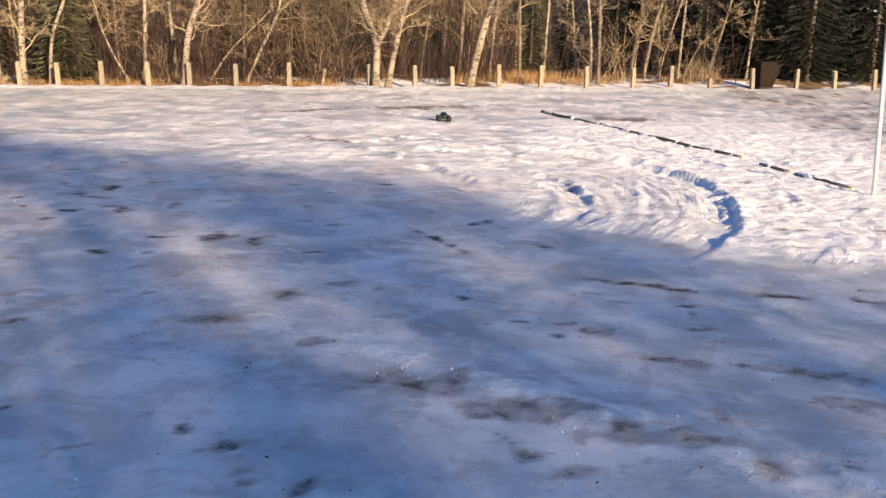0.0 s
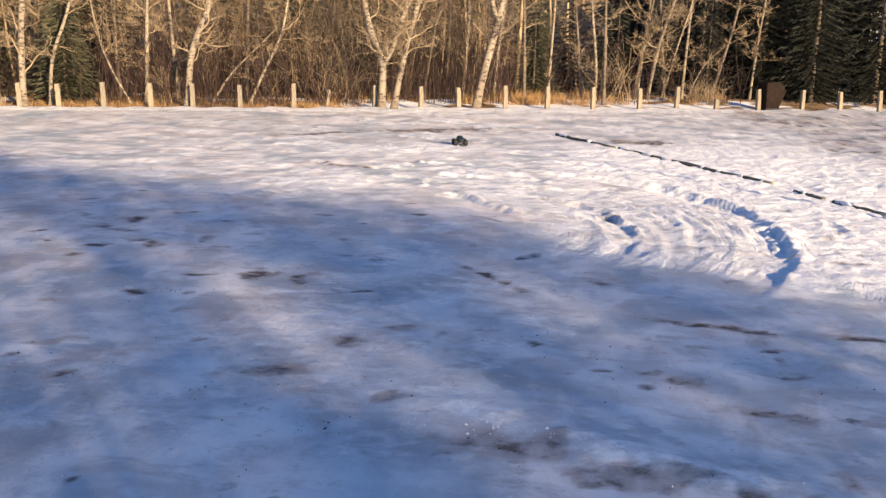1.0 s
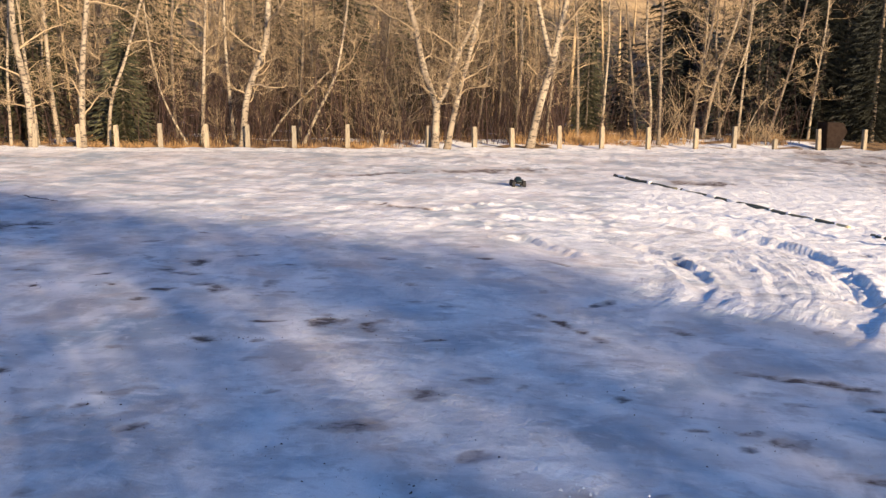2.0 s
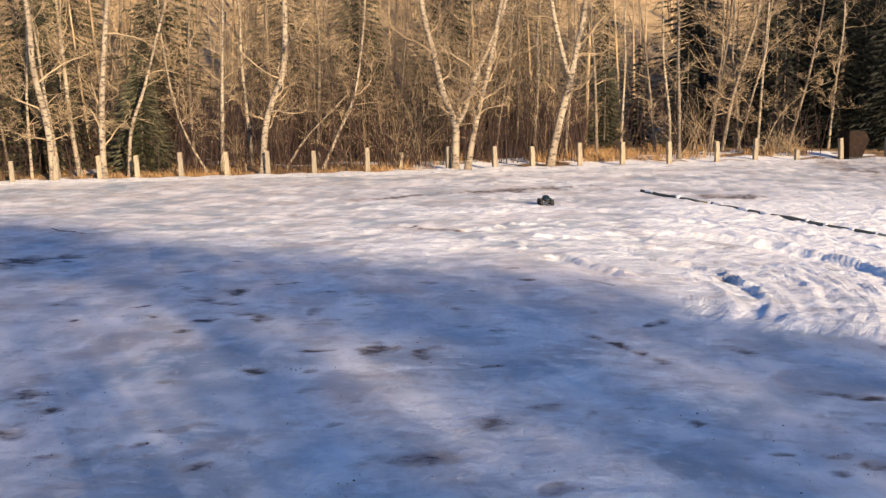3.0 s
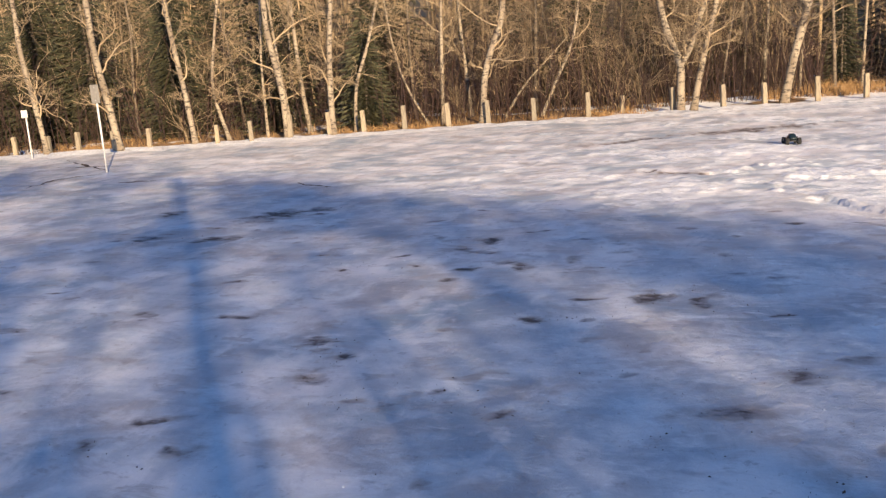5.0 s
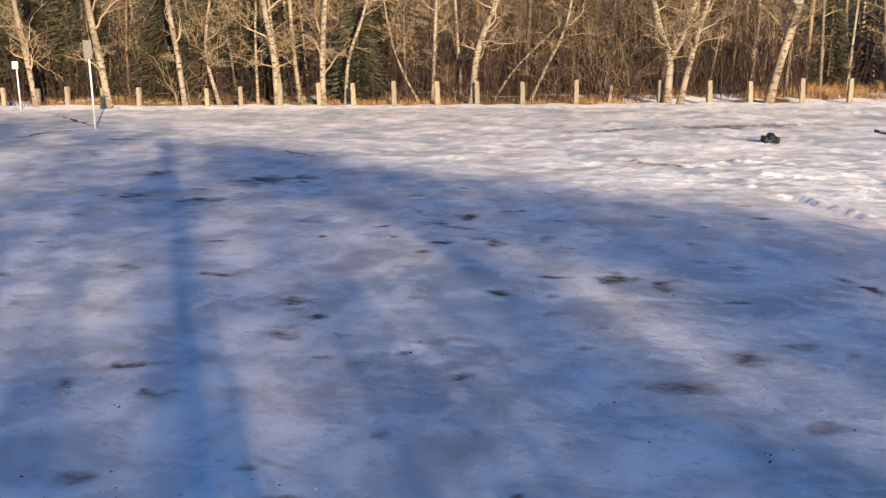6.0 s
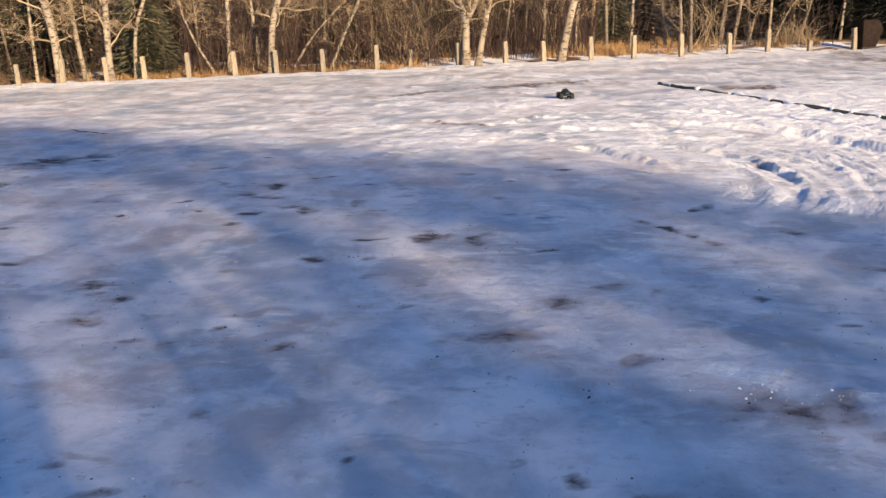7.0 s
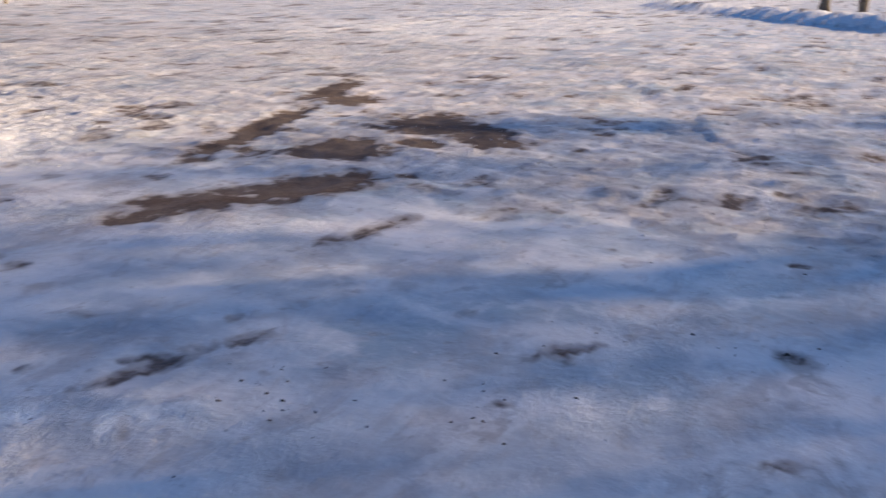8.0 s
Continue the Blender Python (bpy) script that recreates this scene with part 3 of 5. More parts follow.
# ---- small mesh helpers ----
class Soup:
    """Collects tubes and blades, and links them as one mesh."""

    def __init__(self):
        self.v, self.f = [], []

    def tube(self, pts, radii, sides=5, cap=False):
        n0 = len(self.v)
        for k, p in enumerate(pts):
            a = (pts[min(k + 1, len(pts) - 1)] - pts[max(k - 1, 0)]).normalized()
            u = a.orthogonal().normalized() if abs(a.z) < 0.95 else Vector((1, 0, 0)).cross(a).normalized()
            if k and u.dot(last) < 0.5:
                u = (last - a * last.dot(a)).normalized()
            last, w = u, a.cross(u)
            for s in range(sides):
                t = 2 * math.pi * s / sides
                self.v.append(p + (u * math.cos(t) + w * math.sin(t)) * radii[k])
        for k in range(len(pts) - 1):
            for s in range(sides):
                a, b = n0 + k * sides + s, n0 + k * sides + (s + 1) % sides
                self.f.append((a, b, b + sides, a + sides))
        if cap:
            self.f.append(tuple(n0 + s for s in reversed(range(sides))))
            self.f.append(tuple(n0 + (len(pts) - 1) * sides + s for s in range(sides)))

    def blade(self, a, b, width, side):
        n0 = len(self.v)
        self.v += [a - side * width, a + side * width, b]
        self.f.append((n0, n0 + 1, n0 + 2))

    def poly(self, pts):
        n0 = len(self.v)
        self.v += pts
        self.f.append(tuple(range(n0, n0 + len(pts))))

    def mesh(self, name, material, smooth=True):
        me = bpy.data.meshes.new(name)
        me.from_pydata(self.v, [], self.f)
        if smooth:
            me.polygons.foreach_set("use_smooth", np.ones(len(me.polygons), dtype=bool))
        me.materials.append(material)
        return me


def part(name, data, material, parent, label=""):
    """Links a bmesh, a soup or a mesh as one object under a thing."""
    if isinstance(data, Soup):
        me = data.mesh(name, material)
    elif isinstance(data, bpy.types.Mesh):
        me = data
    else:
        me = bpy.data.meshes.new(name)
        data.to_mesh(me)
        data.free()
        me.materials.append(material)
    ob = new(name, me)
    ob.parent = parent
    return tagged(ob, label)


def rounded_box(sx, sy, sz, bevel=0.01, at=(0, 0, 0), segments=2):
    bm = bmesh.new()
    bmesh.ops.create_cube(bm, size=1, matrix=Matrix.Translation(at) @ Matrix.Diagonal((sx, sy, sz, 1)))
    if bevel:
        bmesh.ops.bevel(bm, geom=bm.edges[:], offset=bevel, segments=segments, affect="EDGES", profile=0.6)
    return bm


def rod(r, h, sides=14, at=(0, 0, 0), turn=None, r2=None):
    bm = bmesh.new()
    m = Matrix.Translation(at) @ (turn or Matrix()) @ Matrix.Translation((0, 0, h / 2))
    bmesh.ops.create_cone(bm, cap_ends=True, segments=sides, radius1=r, radius2=r if r2 is None else r2, depth=h, matrix=m)
    for f in bm.faces:
        f.smooth = len(f.verts) == 4
    return bm


LEAN = Matrix.Rotation(radians(-2.4), 4, "X") @ Matrix.Rotation(radians(-1.8), 4, "Y")   # the lot falls away a little, so upright things lean from its normal

# ---- posts along the edge of the lot ----
rng = random.Random(7)


def post_mesh(height, seed):
    r = random.Random(seed)
    bm = rounded_box(0.14, 0.14, height + 0.25, 0.012, (0, 0, (height - 0.25) / 2), 1)
    for v in bm.verts:
        if v.co.z > height - 0.03:
            v.co.z += 0.02 * (v.co.x / 0.075) * r.uniform(-1, 1) + 0.012 * r.uniform(-1, 1)
            v.co.x *= 0.93
            v.co.y *= 0.93
        else:
            v.co.x *= r.uniform(0.98, 1.04)
            v.co.y *= r.uniform(0.98, 1.04)
    return bm


POST_AT_A = [(-21.65, 21.55), (-20.67, 21.80), (-19.92, 22.15), (-18.77, 22.30), (-17.85, 22.66), (-15.96, 23.22), (-15.02, 23.50), (-13.99, 23.90), (-12.93, 24.29), (-12.10, 24.80), (-10.99, 25.16),
             (-9.83, 25.65), (-8.77, 26.05), (-7.57, 26.63), (-6.09, 27.07), (-3.81, 27.85), (-2.44, 28.05), (-1.34, 28.55), (0.08, 29.25), (1.39, 29.9), (2.86, 30.3)]
POST_AT_B = [(4.42, 31.0), (5.71, 31.6), (8.45, 31.95), (9.98, 32.35), (11.31, 32.6), (12.74, 32.95), (16.41, 34.30), (18.26, 34.75), (27.90, 38.89), (30.20, 39.49), (32.21, 40.02)]
SHORT_POSTS = [(-5.29, 28.1, 0.52), (7.00, 31.6, 0.36)]
post_bases = []
for k in range(4):
    me = bpy.data.meshes.new("fence_post")
    b = post_mesh((0.70, 0.67, 0.73, 0.70)[k], k)
    b.to_mesh(me)
    b.free()
    me.materials.append(POST_WOOD)
    post_bases.append(me)
for k, (x, y) in enumerate(POST_AT_A + POST_AT_B):
    ob = new("wooden_post", post_bases[k % 4])
    ob.matrix_world = Matrix.Translation((x, y, 0)) @ LEAN @ pose(0, 0, 0, rng.uniform(-2, 2), rng.uniform(-2, 2), 18 + rng.uniform(-9, 9)) @ Matrix.Diagonal((0.9, 0.9, 0.84, 1) if x < -14.6 else (1, 1, 1, 1))
    tagged(ob, "square weathered wooden post set in the snow beside the wood", "post", "posts along the car park")
for x, y, h in SHORT_POSTS:
    me = bpy.data.meshes.new("stub_post")
    b = post_mesh(h, 9)
    b.to_mesh(me)
    b.free()
    me.materials.append(POST_WOOD)
    ob = new("wooden_post", me)
    ob.matrix_world = Matrix.Translation((x, y, 0)) @ LEAN @ pose(0, 0, 0, 0, 2, 18)
    tagged(ob, "short weathered wooden post standing lower than its neighbours", "post", "posts along the car park")

# ---- bare trees ----
def grow(soup, p, d, length, r, rnd, level, sides, bears=(6, 8)):
    """A limb that bends upwards and bears smaller ones."""
    n = (2, 4, 7)[level]
    pts, radii, q = [p.copy()], [r], p.copy()
    for k in range(n):
        d = (d + Vector((rnd.uniform(-0.55, 0.55), rnd.uniform(-0.55, 0.55), rnd.uniform(-0.30, 0.40)))).normalized()
        q = q + d * (length / n)
        pts.append(q.copy())
        radii.append(max(0.0035, r * (1 - 0.80 * (k + 1) / n)))
    if level == 0:
        soup.tube([pts[0], pts[-1]], [radii[0], radii[-1]], sides)
        return
    soup.tube(pts, radii, sides)
    count = bears[level - 1]
    for k in range(count):
        t = rnd.uniform(0.25, 0.98)
        i = min(int(t * n), n - 1)
        at = pts[i].lerp(pts[i + 1], t * n - i)
        away = Vector((rnd.uniform(-1, 1), rnd.uniform(-1, 1), rnd.uniform(-0.45, 0.7)))
        nd = (d * 0.7 + away).normalized()
        grow(soup, at, nd, length * rnd.uniform(0.28, 0.55), max(0.005, radii[i] * 0.5), rnd, level - 1, 4 if level == 2 else 3, bears)


def bare_tree(x, y, r, stems, height, seed, limbs=13, low=1.5, bark=None, label="", name="aspen_tree"):
    """A leafless tree. stems: lines of (sideways, up) from the foot, in metres, as seen from the lot."""
    rnd = random.Random(seed)
    z0 = ground_z(x, y)
    away = Vector((x + 0.5, y - 0.5, 0)).normalized()
    side = Vector((away.y, -away.x, 0))
    trunk, crown = Soup(), Soup()
    for si, stem in enumerate(stems):
        ks = [(0.0, -0.25), (0.0, 0.0)] + list(stem) if si == 0 else list(stem)
        (ax, az), (bx, bz) = ks[-2], ks[-1]
        slope = (bx - ax) / max(0.3, bz - az)
        zz, xx = bz, bx
        while zz < height:
            zz += 1.3
            slope *= 0.75
            xx += slope * 1.3 + rnd.uniform(-0.12, 0.12)
            ks.append((xx, zz))
        pts, radii, base = [], [], r if si == 0 else r * 0.72
        line = curve_points([(a, b, 0) for a, b in ks], 4)
        depth = 0.0
        for a, b, _ in line:
            depth += rnd.uniform(-0.025, 0.025)
            pts.append(side * float(a) + away * (depth + 0.045 * float(b)) + Vector((0, 0, float(b))))
            t = min(1.0, max(0.0, float(b)) / height)
            radii.append(max(0.012, base * (1 - 0.86 * t) * (1.0 + (0.35 * math.exp(-max(0.0, float(b)) / 0.18) if si == 0 else 0)) * rnd.uniform(0.90, 1.10)))
        trunk.tube(pts, radii, 9)
        top = pts[-1].z
        for k in range(limbs):
            t = rnd.random() ** 1.5
            zc = low + (top - low) * t
            i = next((j for j in range(len(pts) - 1) if pts[j + 1].z >= zc), len(pts) - 2)
            az_ = k * 2.4 + rnd.uniform(-0.5, 0.5)
            d = Vector((math.cos(az_), math.sin(az_), rnd.uniform(0.15, 0.9))).normalized()
            ln = (0.19 - 0.08 * t) * height * rnd.uniform(0.45, 1.15) * (0.5 + 0.5 * min(1.0, (zc - low) / 2.5))
            grow(crown, pts[i], d, ln, max(0.008, radii[i] * rnd.uniform(0.22, 0.42)), rnd, 2, 5)
    root = new(name)
    root.location = (x, y, z0)
    tagged(root, label or "leafless pale-barked aspen at the edge of the wood", "tree", "bare trees behind the posts")
    part("trunk", trunk, bark or BARK, root)
    part("crown", crown, TWIG, root, "tangle of bare brown twigs")
    return root


TREES = [
    (-14.10, 23.95, .135, [[(-0.05, 1.5), (-0.28, 3.0), (-0.30, 4.4)]]), (-14.50, 24.9, .07, [[(-0.05, 1.0), (-0.2, 2.4)]]), (-14.02, 25.2, .10, [[(-0.15, 1.6), (-0.26, 4.5)]]),
    (-12.88, 24.40, .13, [[(0.06, 2.0), (0.35, 4.5)]]), (-12.59, 25.3, .075, [[(0.12, 1.3), (0.55, 2.5), (1.0, 4.0)]]), (-10.67, 26.3, .045, [[(-0.5, 1.0), (-0.85, 2.1), (-1.1, 4.1)]]),
    (-10.30, 26.5, .09, [[(0.08, 2.0), (0.22, 4.6)]]), (-8.98, 26.2, .14, [[(0.12, 1.3), (0.35, 2.1), (0.70, 3.0), (0.8, 4.6)]]), (-8.73, 27.7, .06, [[(0.6, 0.9), (1.5, 1.8), (2.3, 2.6)]]),
    (-7.62, 27.8, .07, [[(0.5, 1.1), (1.0, 2.2), (1.3, 4.0)]]),
    (-3.59, 27.70, .15, [[(0.02, 0.8), (0.0, 1.4), (-0.35, 2.3), (-0.6, 3.4), (-0.9, 4.6)], [(0.0, 1.25), (0.28, 1.75), (0.55, 2.6), (1.03, 3.65)]]),
    ]
TREES_MID = [
    (-3.25, 27.85, .12, [[(0.3, 1.6), (0.72, 3.3), (0.95, 4.6)]]), (-2.66, 31.2, .06, [[(0.1, 1.0), (0.33, 2.5)]]), (-1.44, 32.2, .10, [[(0.05, 1.2), (0.13, 2.7)]]),
    (-0.84, 29.05, .165, [[(0.28, 1.4), (0.62, 2.8), (0.95, 4.5)], [(0.58, 2.6), (0.35, 3.4), (0.10, 4.4)]]), (-0.38, 32.2, .07, [[(0.13, 2.0)]]), (3.08, 32.4, .08, [[(-0.05, 1.4), (-0.29, 3.2)]]),
    (4.60, 34.2, .08, [[(0.2, 1.8), (0.51, 3.9)]]), (5.10, 34.3, .09, [[(0.25, 1.8), (0.68, 3.45)]]), (5.59, 34.3, .06, [[(0.48, 2.1)]]), (6.44, 35.1, .08, [[(0.05, 2.0), (0.13, 4.2)]]),
    (6.66, 35.2, .05, [[(0.5, 1.2), (1.3, 2.0), (2.3, 2.5)]]), (7.50, 35.2, .08, [[(0.5, 2.2)]]), (9.06, 35.8, .07, [[(0.1, 2.0), (0.27, 4.3)]])]
TREES_SIDE = [
    (-20.70, 21.75, .11, [[(-0.12, 1.4), (-0.28, 2.9)]]), (-18.64, 22.35, .15, [[(-0.15, 1.4), (-0.33, 2.9)]]), (-16.62, 23.1, .115, [[(-0.12, 1.5), (-0.28, 2.9)]]), (-21.4, 22.4, .05, [[(-0.07, 1.8)]]),
    (-16.05, 24.0, .08, [[(-0.3, 1.5), (-0.1, 3.0)]]), (-15.0, 24.4, .06, [[(0.02, 2.0), (0.1, 3.0)]]), (-23.4, 21.2, .12, [[(-0.3, 3.0)]]), (-25.5, 21.6, .10, [[(-0.2, 3.0)]]),
    (14.89, 34.6, .23, [[(0.02, 1.6), (0.1, 4.0)]]), (26.85, 39.9, .22, [[(-0.05, 2.0), (-0.1, 4.0)]]), (31.27, 40.6, .26, [[(0.1, 2.0), (0.2, 4.0)]]), (22.0, 42.0, .18, [[(0.1, 3.0)]])]
for k, (x, y, r, stems) in enumerate(TREES + TREES_MID + TREES_SIDE):
    thick = r > 0.17
    bare_tree(x, y, r * 0.74, stems, 2.4 if stems[0][-1][0] > 2.2 else 9.5 + 3 * (r > 0.1) + (k * 37 % 10) * 0.15, 100 + k, limbs=13 if len(stems) > 1 else 18, low=1.35 if r < 0.17 else 3.0,
              bark=BARK_GREY if thick or (k % 5 == 2 and r < 0.1) else BARK,
              label="thick grey-barked leafless poplar beside the car park" if thick else ("forked pale-barked aspen with two stems" if len(stems) > 1 else ""))
fill = random.Random(31)
for k in range(34):
    x = -24 + 32 * (k + fill.random()) / 34
    y = float(line_y(x)) + fill.uniform(1.6, 8.0)
    s = fill.uniform(-0.16, 0.16)
    bare_tree(x, y, fill.uniform(.03, .075), [[(s, 1.5), (s * 2.2 + fill.uniform(-.1, .1), 3.2)]], fill.uniform(7, 11), 400 + k, limbs=8, low=1.0, bark=BARK_GREY if k % 3 else BARK,
              label="slender leafless young poplar inside the wood", name="young_poplar")


# ---- spruces ----
def spruce_meshes(height, seed, dense=5.0, gap=0.085, blade=0.026, bare=0.0, green=None, stem=0.014):
    rnd = random.Random(seed)
    trunk, needles = Soup(), Soup()
    trunk.tube([Vector((0, 0, -0.2)), Vector((0.02, 0, height * 0.5)), Vector((0, 0, height * 0.97))], [height * stem, height * stem * 0.64, 0.012], 7)
    whorls = int(height * dense)
    for w in range(whorls):
        t = w / whorls
        if t < bare:
            continue
        z = 0.25 + t * (height - 0.3)
        reach = (height * 0.22) * (1 - t) ** 0.85 + 0.06
        for b in range(6 if t < 0.8 else 4):
            a = w * 1.9 + b * 6.283 / 6 + rnd.uniform(-0.35, 0.35)
            ln = reach * rnd.uniform(0.7, 1.15)
            out = Vector((math.cos(a), math.sin(a), 0))
            side = Vector((-out.y, out.x, 0))
            n = max(4, int(ln / gap))
            for k in range(n):
                u = (k + rnd.random() * 0.6) / n
                p = Vector((0, 0, z)) + out * (ln * u) + Vector((0, 0, -0.42 * ln * u + 0.16 * ln * u * u))
                wd = 0.24 * ln * (1 - u * 0.65)
                for sgn in (-1, 1):
                    tip = p + side * (sgn * wd * rnd.uniform(0.35, 1.25)) + out * (0.13 * rnd.uniform(0.0, 2.0)) + Vector((0, 0, -rnd.uniform(-0.04, 0.20)))
                    needles.blade(p - out * 0.05, tip, blade, (out * 0.8 + Vector((0, 0, 0.6))).normalized())
    return trunk.mesh("trunk", BARK_GREY), needles.mesh("crown", green or NEEDLES, False)


spruce_kinds = [spruce_meshes(h, s) for h, s in ((4.6, 1), (8.5, 2), (11.0, 3))]


def spruce(x, y, kind, scale, turn, label="dark green spruce among bare trees", slim=1.0, pair=None):
    root = new("spruce_tree")
    root.matrix_world = Matrix.Translation((x, y, ground_z(x, y) - 0.042)) @ pose(0, 0, 0, 0, 0, turn) @ Matrix.Diagonal((scale * slim, scale * slim, scale, 1))
    tagged(root, label, "tree", "spruces in the wood")
    trunk, crown = pair or spruce_kinds[kind]
    part("trunk", trunk, None, root)
    part("crown", crown, None, root, "dense drooping needles")


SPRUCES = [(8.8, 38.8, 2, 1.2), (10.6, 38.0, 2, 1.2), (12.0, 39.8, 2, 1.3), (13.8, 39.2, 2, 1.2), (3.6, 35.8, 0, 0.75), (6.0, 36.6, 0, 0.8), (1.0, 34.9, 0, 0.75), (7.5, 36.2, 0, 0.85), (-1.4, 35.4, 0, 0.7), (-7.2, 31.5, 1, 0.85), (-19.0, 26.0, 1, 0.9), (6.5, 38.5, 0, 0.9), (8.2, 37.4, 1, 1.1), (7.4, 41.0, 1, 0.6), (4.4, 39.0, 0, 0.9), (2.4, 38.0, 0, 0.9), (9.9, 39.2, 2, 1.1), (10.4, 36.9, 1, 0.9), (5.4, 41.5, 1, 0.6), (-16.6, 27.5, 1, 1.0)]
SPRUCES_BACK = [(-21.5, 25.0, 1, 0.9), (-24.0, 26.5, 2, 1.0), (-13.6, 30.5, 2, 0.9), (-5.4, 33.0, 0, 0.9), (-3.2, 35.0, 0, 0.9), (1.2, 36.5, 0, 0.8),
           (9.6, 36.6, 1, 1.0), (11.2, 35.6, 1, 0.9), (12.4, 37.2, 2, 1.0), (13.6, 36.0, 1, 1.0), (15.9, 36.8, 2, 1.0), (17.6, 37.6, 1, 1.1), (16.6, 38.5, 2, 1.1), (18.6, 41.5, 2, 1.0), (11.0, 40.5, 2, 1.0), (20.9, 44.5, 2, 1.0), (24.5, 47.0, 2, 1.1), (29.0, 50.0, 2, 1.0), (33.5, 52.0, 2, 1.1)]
# same spruces in the darker needles that stand in for shade
dark_kinds = {0: spruce_meshes(4.6, 6, green=SHADED_NEEDLES), 1: spruce_meshes(8.5, 4, green=SHADED_NEEDLES), 2: spruce_meshes(11.0, 5, green=SHADED_NEEDLES)}
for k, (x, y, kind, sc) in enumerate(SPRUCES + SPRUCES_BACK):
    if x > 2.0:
        spruce(x, y, kind, sc, k * 47, "dense spruce with deep shade painted into its darker needles", pair=dark_kinds[kind])
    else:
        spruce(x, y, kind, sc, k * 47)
spruce(-12.72, 26.5, 0, 0.80, 40, "low broad green spruce behind the posts", slim=1.35, pair=spruce_meshes(4.6, 8, dense=7.0, gap=0.06, blade=0.03))
thick_kind = spruce_meshes(8.5, 9, dense=6.5, gap=0.07, blade=0.032)
for k, (x, y, sc) in enumerate([(-18.5, 25.0, 0.62), (-23.2, 24.6, 0.8), (-24.6, 24.2, 0.7), (-15.6, 26.2, 0.6)]):
    spruce(x, y, 1, sc, k * 61, "dense dark green spruce with drooping boughs", pair=thick_kind)
for k in range(26):
    x = -34 + 74 * (k + fill.random()) / 26
    spruce(x, float(line_y(x)) + fill.uniform(8.5, 20), 1 + k % 2, fill.uniform(0.8, 1.25), k * 71)


# ---- brush, grass and far wood ----
def build_brush():
    rnd = random.Random(11)
    s = Soup()
    for k in range(6200):
        x = rnd.uniform(-27, 15)
        y = float(line_y(x)) + (0.7 if x < -4.5 else 1.7) + 9.5 * rnd.random() ** 1.4
        if (x > 8.5 and rnd.random() < 0.9) or (x > 0.3 and rnd.random() < 0.78) or (x < -14 and rnd.random() < 0.45) or (-13.9 < x < -11.9 and y < 27.0):
            continue
        p = Vector((x, y, ground_z(x, y) - 0.03))
        h = rnd.uniform(0.5, 1.5) if rnd.random() < 0.6 else rnd.uniform(1.2, 3.4)
        d = Vector((rnd.uniform(-0.3, 0.3), rnd.uniform(-0.3, 0.3), 1)).normalized()
        r = 0.004 + 0.0035 * h
        mid = p + d * h * 0.5
        top = mid + (d + Vector((rnd.uniform(-0.3, 0.3), rnd.uniform(-0.3, 0.3), 0))).normalized() * h * 0.5
        s.tube([p, mid, top], [r, r * 0.75, 0.003], 3)
        for j in range(4):
            a = p.lerp(mid, 0.4 + 0.6 * rnd.random()) if j < 2 else mid.lerp(top, rnd.random())
            s.tube([a, a + Vector((rnd.uniform(-0.5, 0.5), rnd.uniform(-0.5, 0.5), rnd.uniform(0.1, 0.7))) * h * 0.32], [r * 0.6, 0.003], 3)
    tagged(new("brush", s.mesh("brush", BRUSH)), "tangled brown leafless undergrowth on the floor of the wood", "undergrowth", kind="stuff")


def build_bush(x, y, n, h, seed):
    """A fan of pale stems from one foot."""
    rnd = random.Random(seed)
    s = Soup()
    for k in range(n):
        d = Vector((rnd.uniform(-0.75, 0.75), rnd.uniform(-0.5, 0.5), 1)).normalized()
        p = Vector((rnd.uniform(-0.25, 0.25), rnd.uniform(-0.25, 0.25), -0.05))
        grow(s, p, d, h * rnd.uniform(0.6, 1.1), 0.012, rnd, 1, 4)
    ob = new("shrub", s.mesh("shrub", TWIG))
    ob.location = (x, y, ground_z(x, y))
    tagged(ob, "leafless shrub with a fan of pale brown stems", "shrub", "shrubs behind the posts")


def build_grass():
    rnd = random.Random(12)
    s = Soup()
    tufts = 0
    while tufts < 470:
        x = rnd.uniform(-26, 13)
        y = float(line_y(x)) + (0.25 if x < -4.5 else 1.7) + 4.0 * rnd.random() ** 2
        dense = 0.5 + 0.5 * math.sin(x * 0.9) + (0.5 if -2 < x < 2 else 0) + (0.7 if -12 < x < -10 else 0)
        if x > 7.8 or rnd.random() > (dense * 0.8) ** 2 + 0.06:
            continue
        tufts += 1
        h0 = rnd.uniform(0.08, 0.26) if x < -4.5 else rnd.uniform(0.12, 0.42)
        z = ground_z(x, y) - 0.02
        for k in range(26):
            a = Vector((x + rnd.gauss(0, 0.12), y + rnd.gauss(0, 0.12), z))
            b = a + Vector((rnd.gauss(0, 0.14), rnd.gauss(0, 0.14), h0 * rnd.uniform(0.5, 1.2)))
            t = rnd.uniform(0, 6.28)
            s.blade(a, b, 0.008, Vector((math.cos(t), math.sin(t), 0)))
    tagged(new("dead_grass", s.mesh("dead_grass", GRASS, False)), "tufts of orange dead grass along the posts", "grass", kind="stuff")


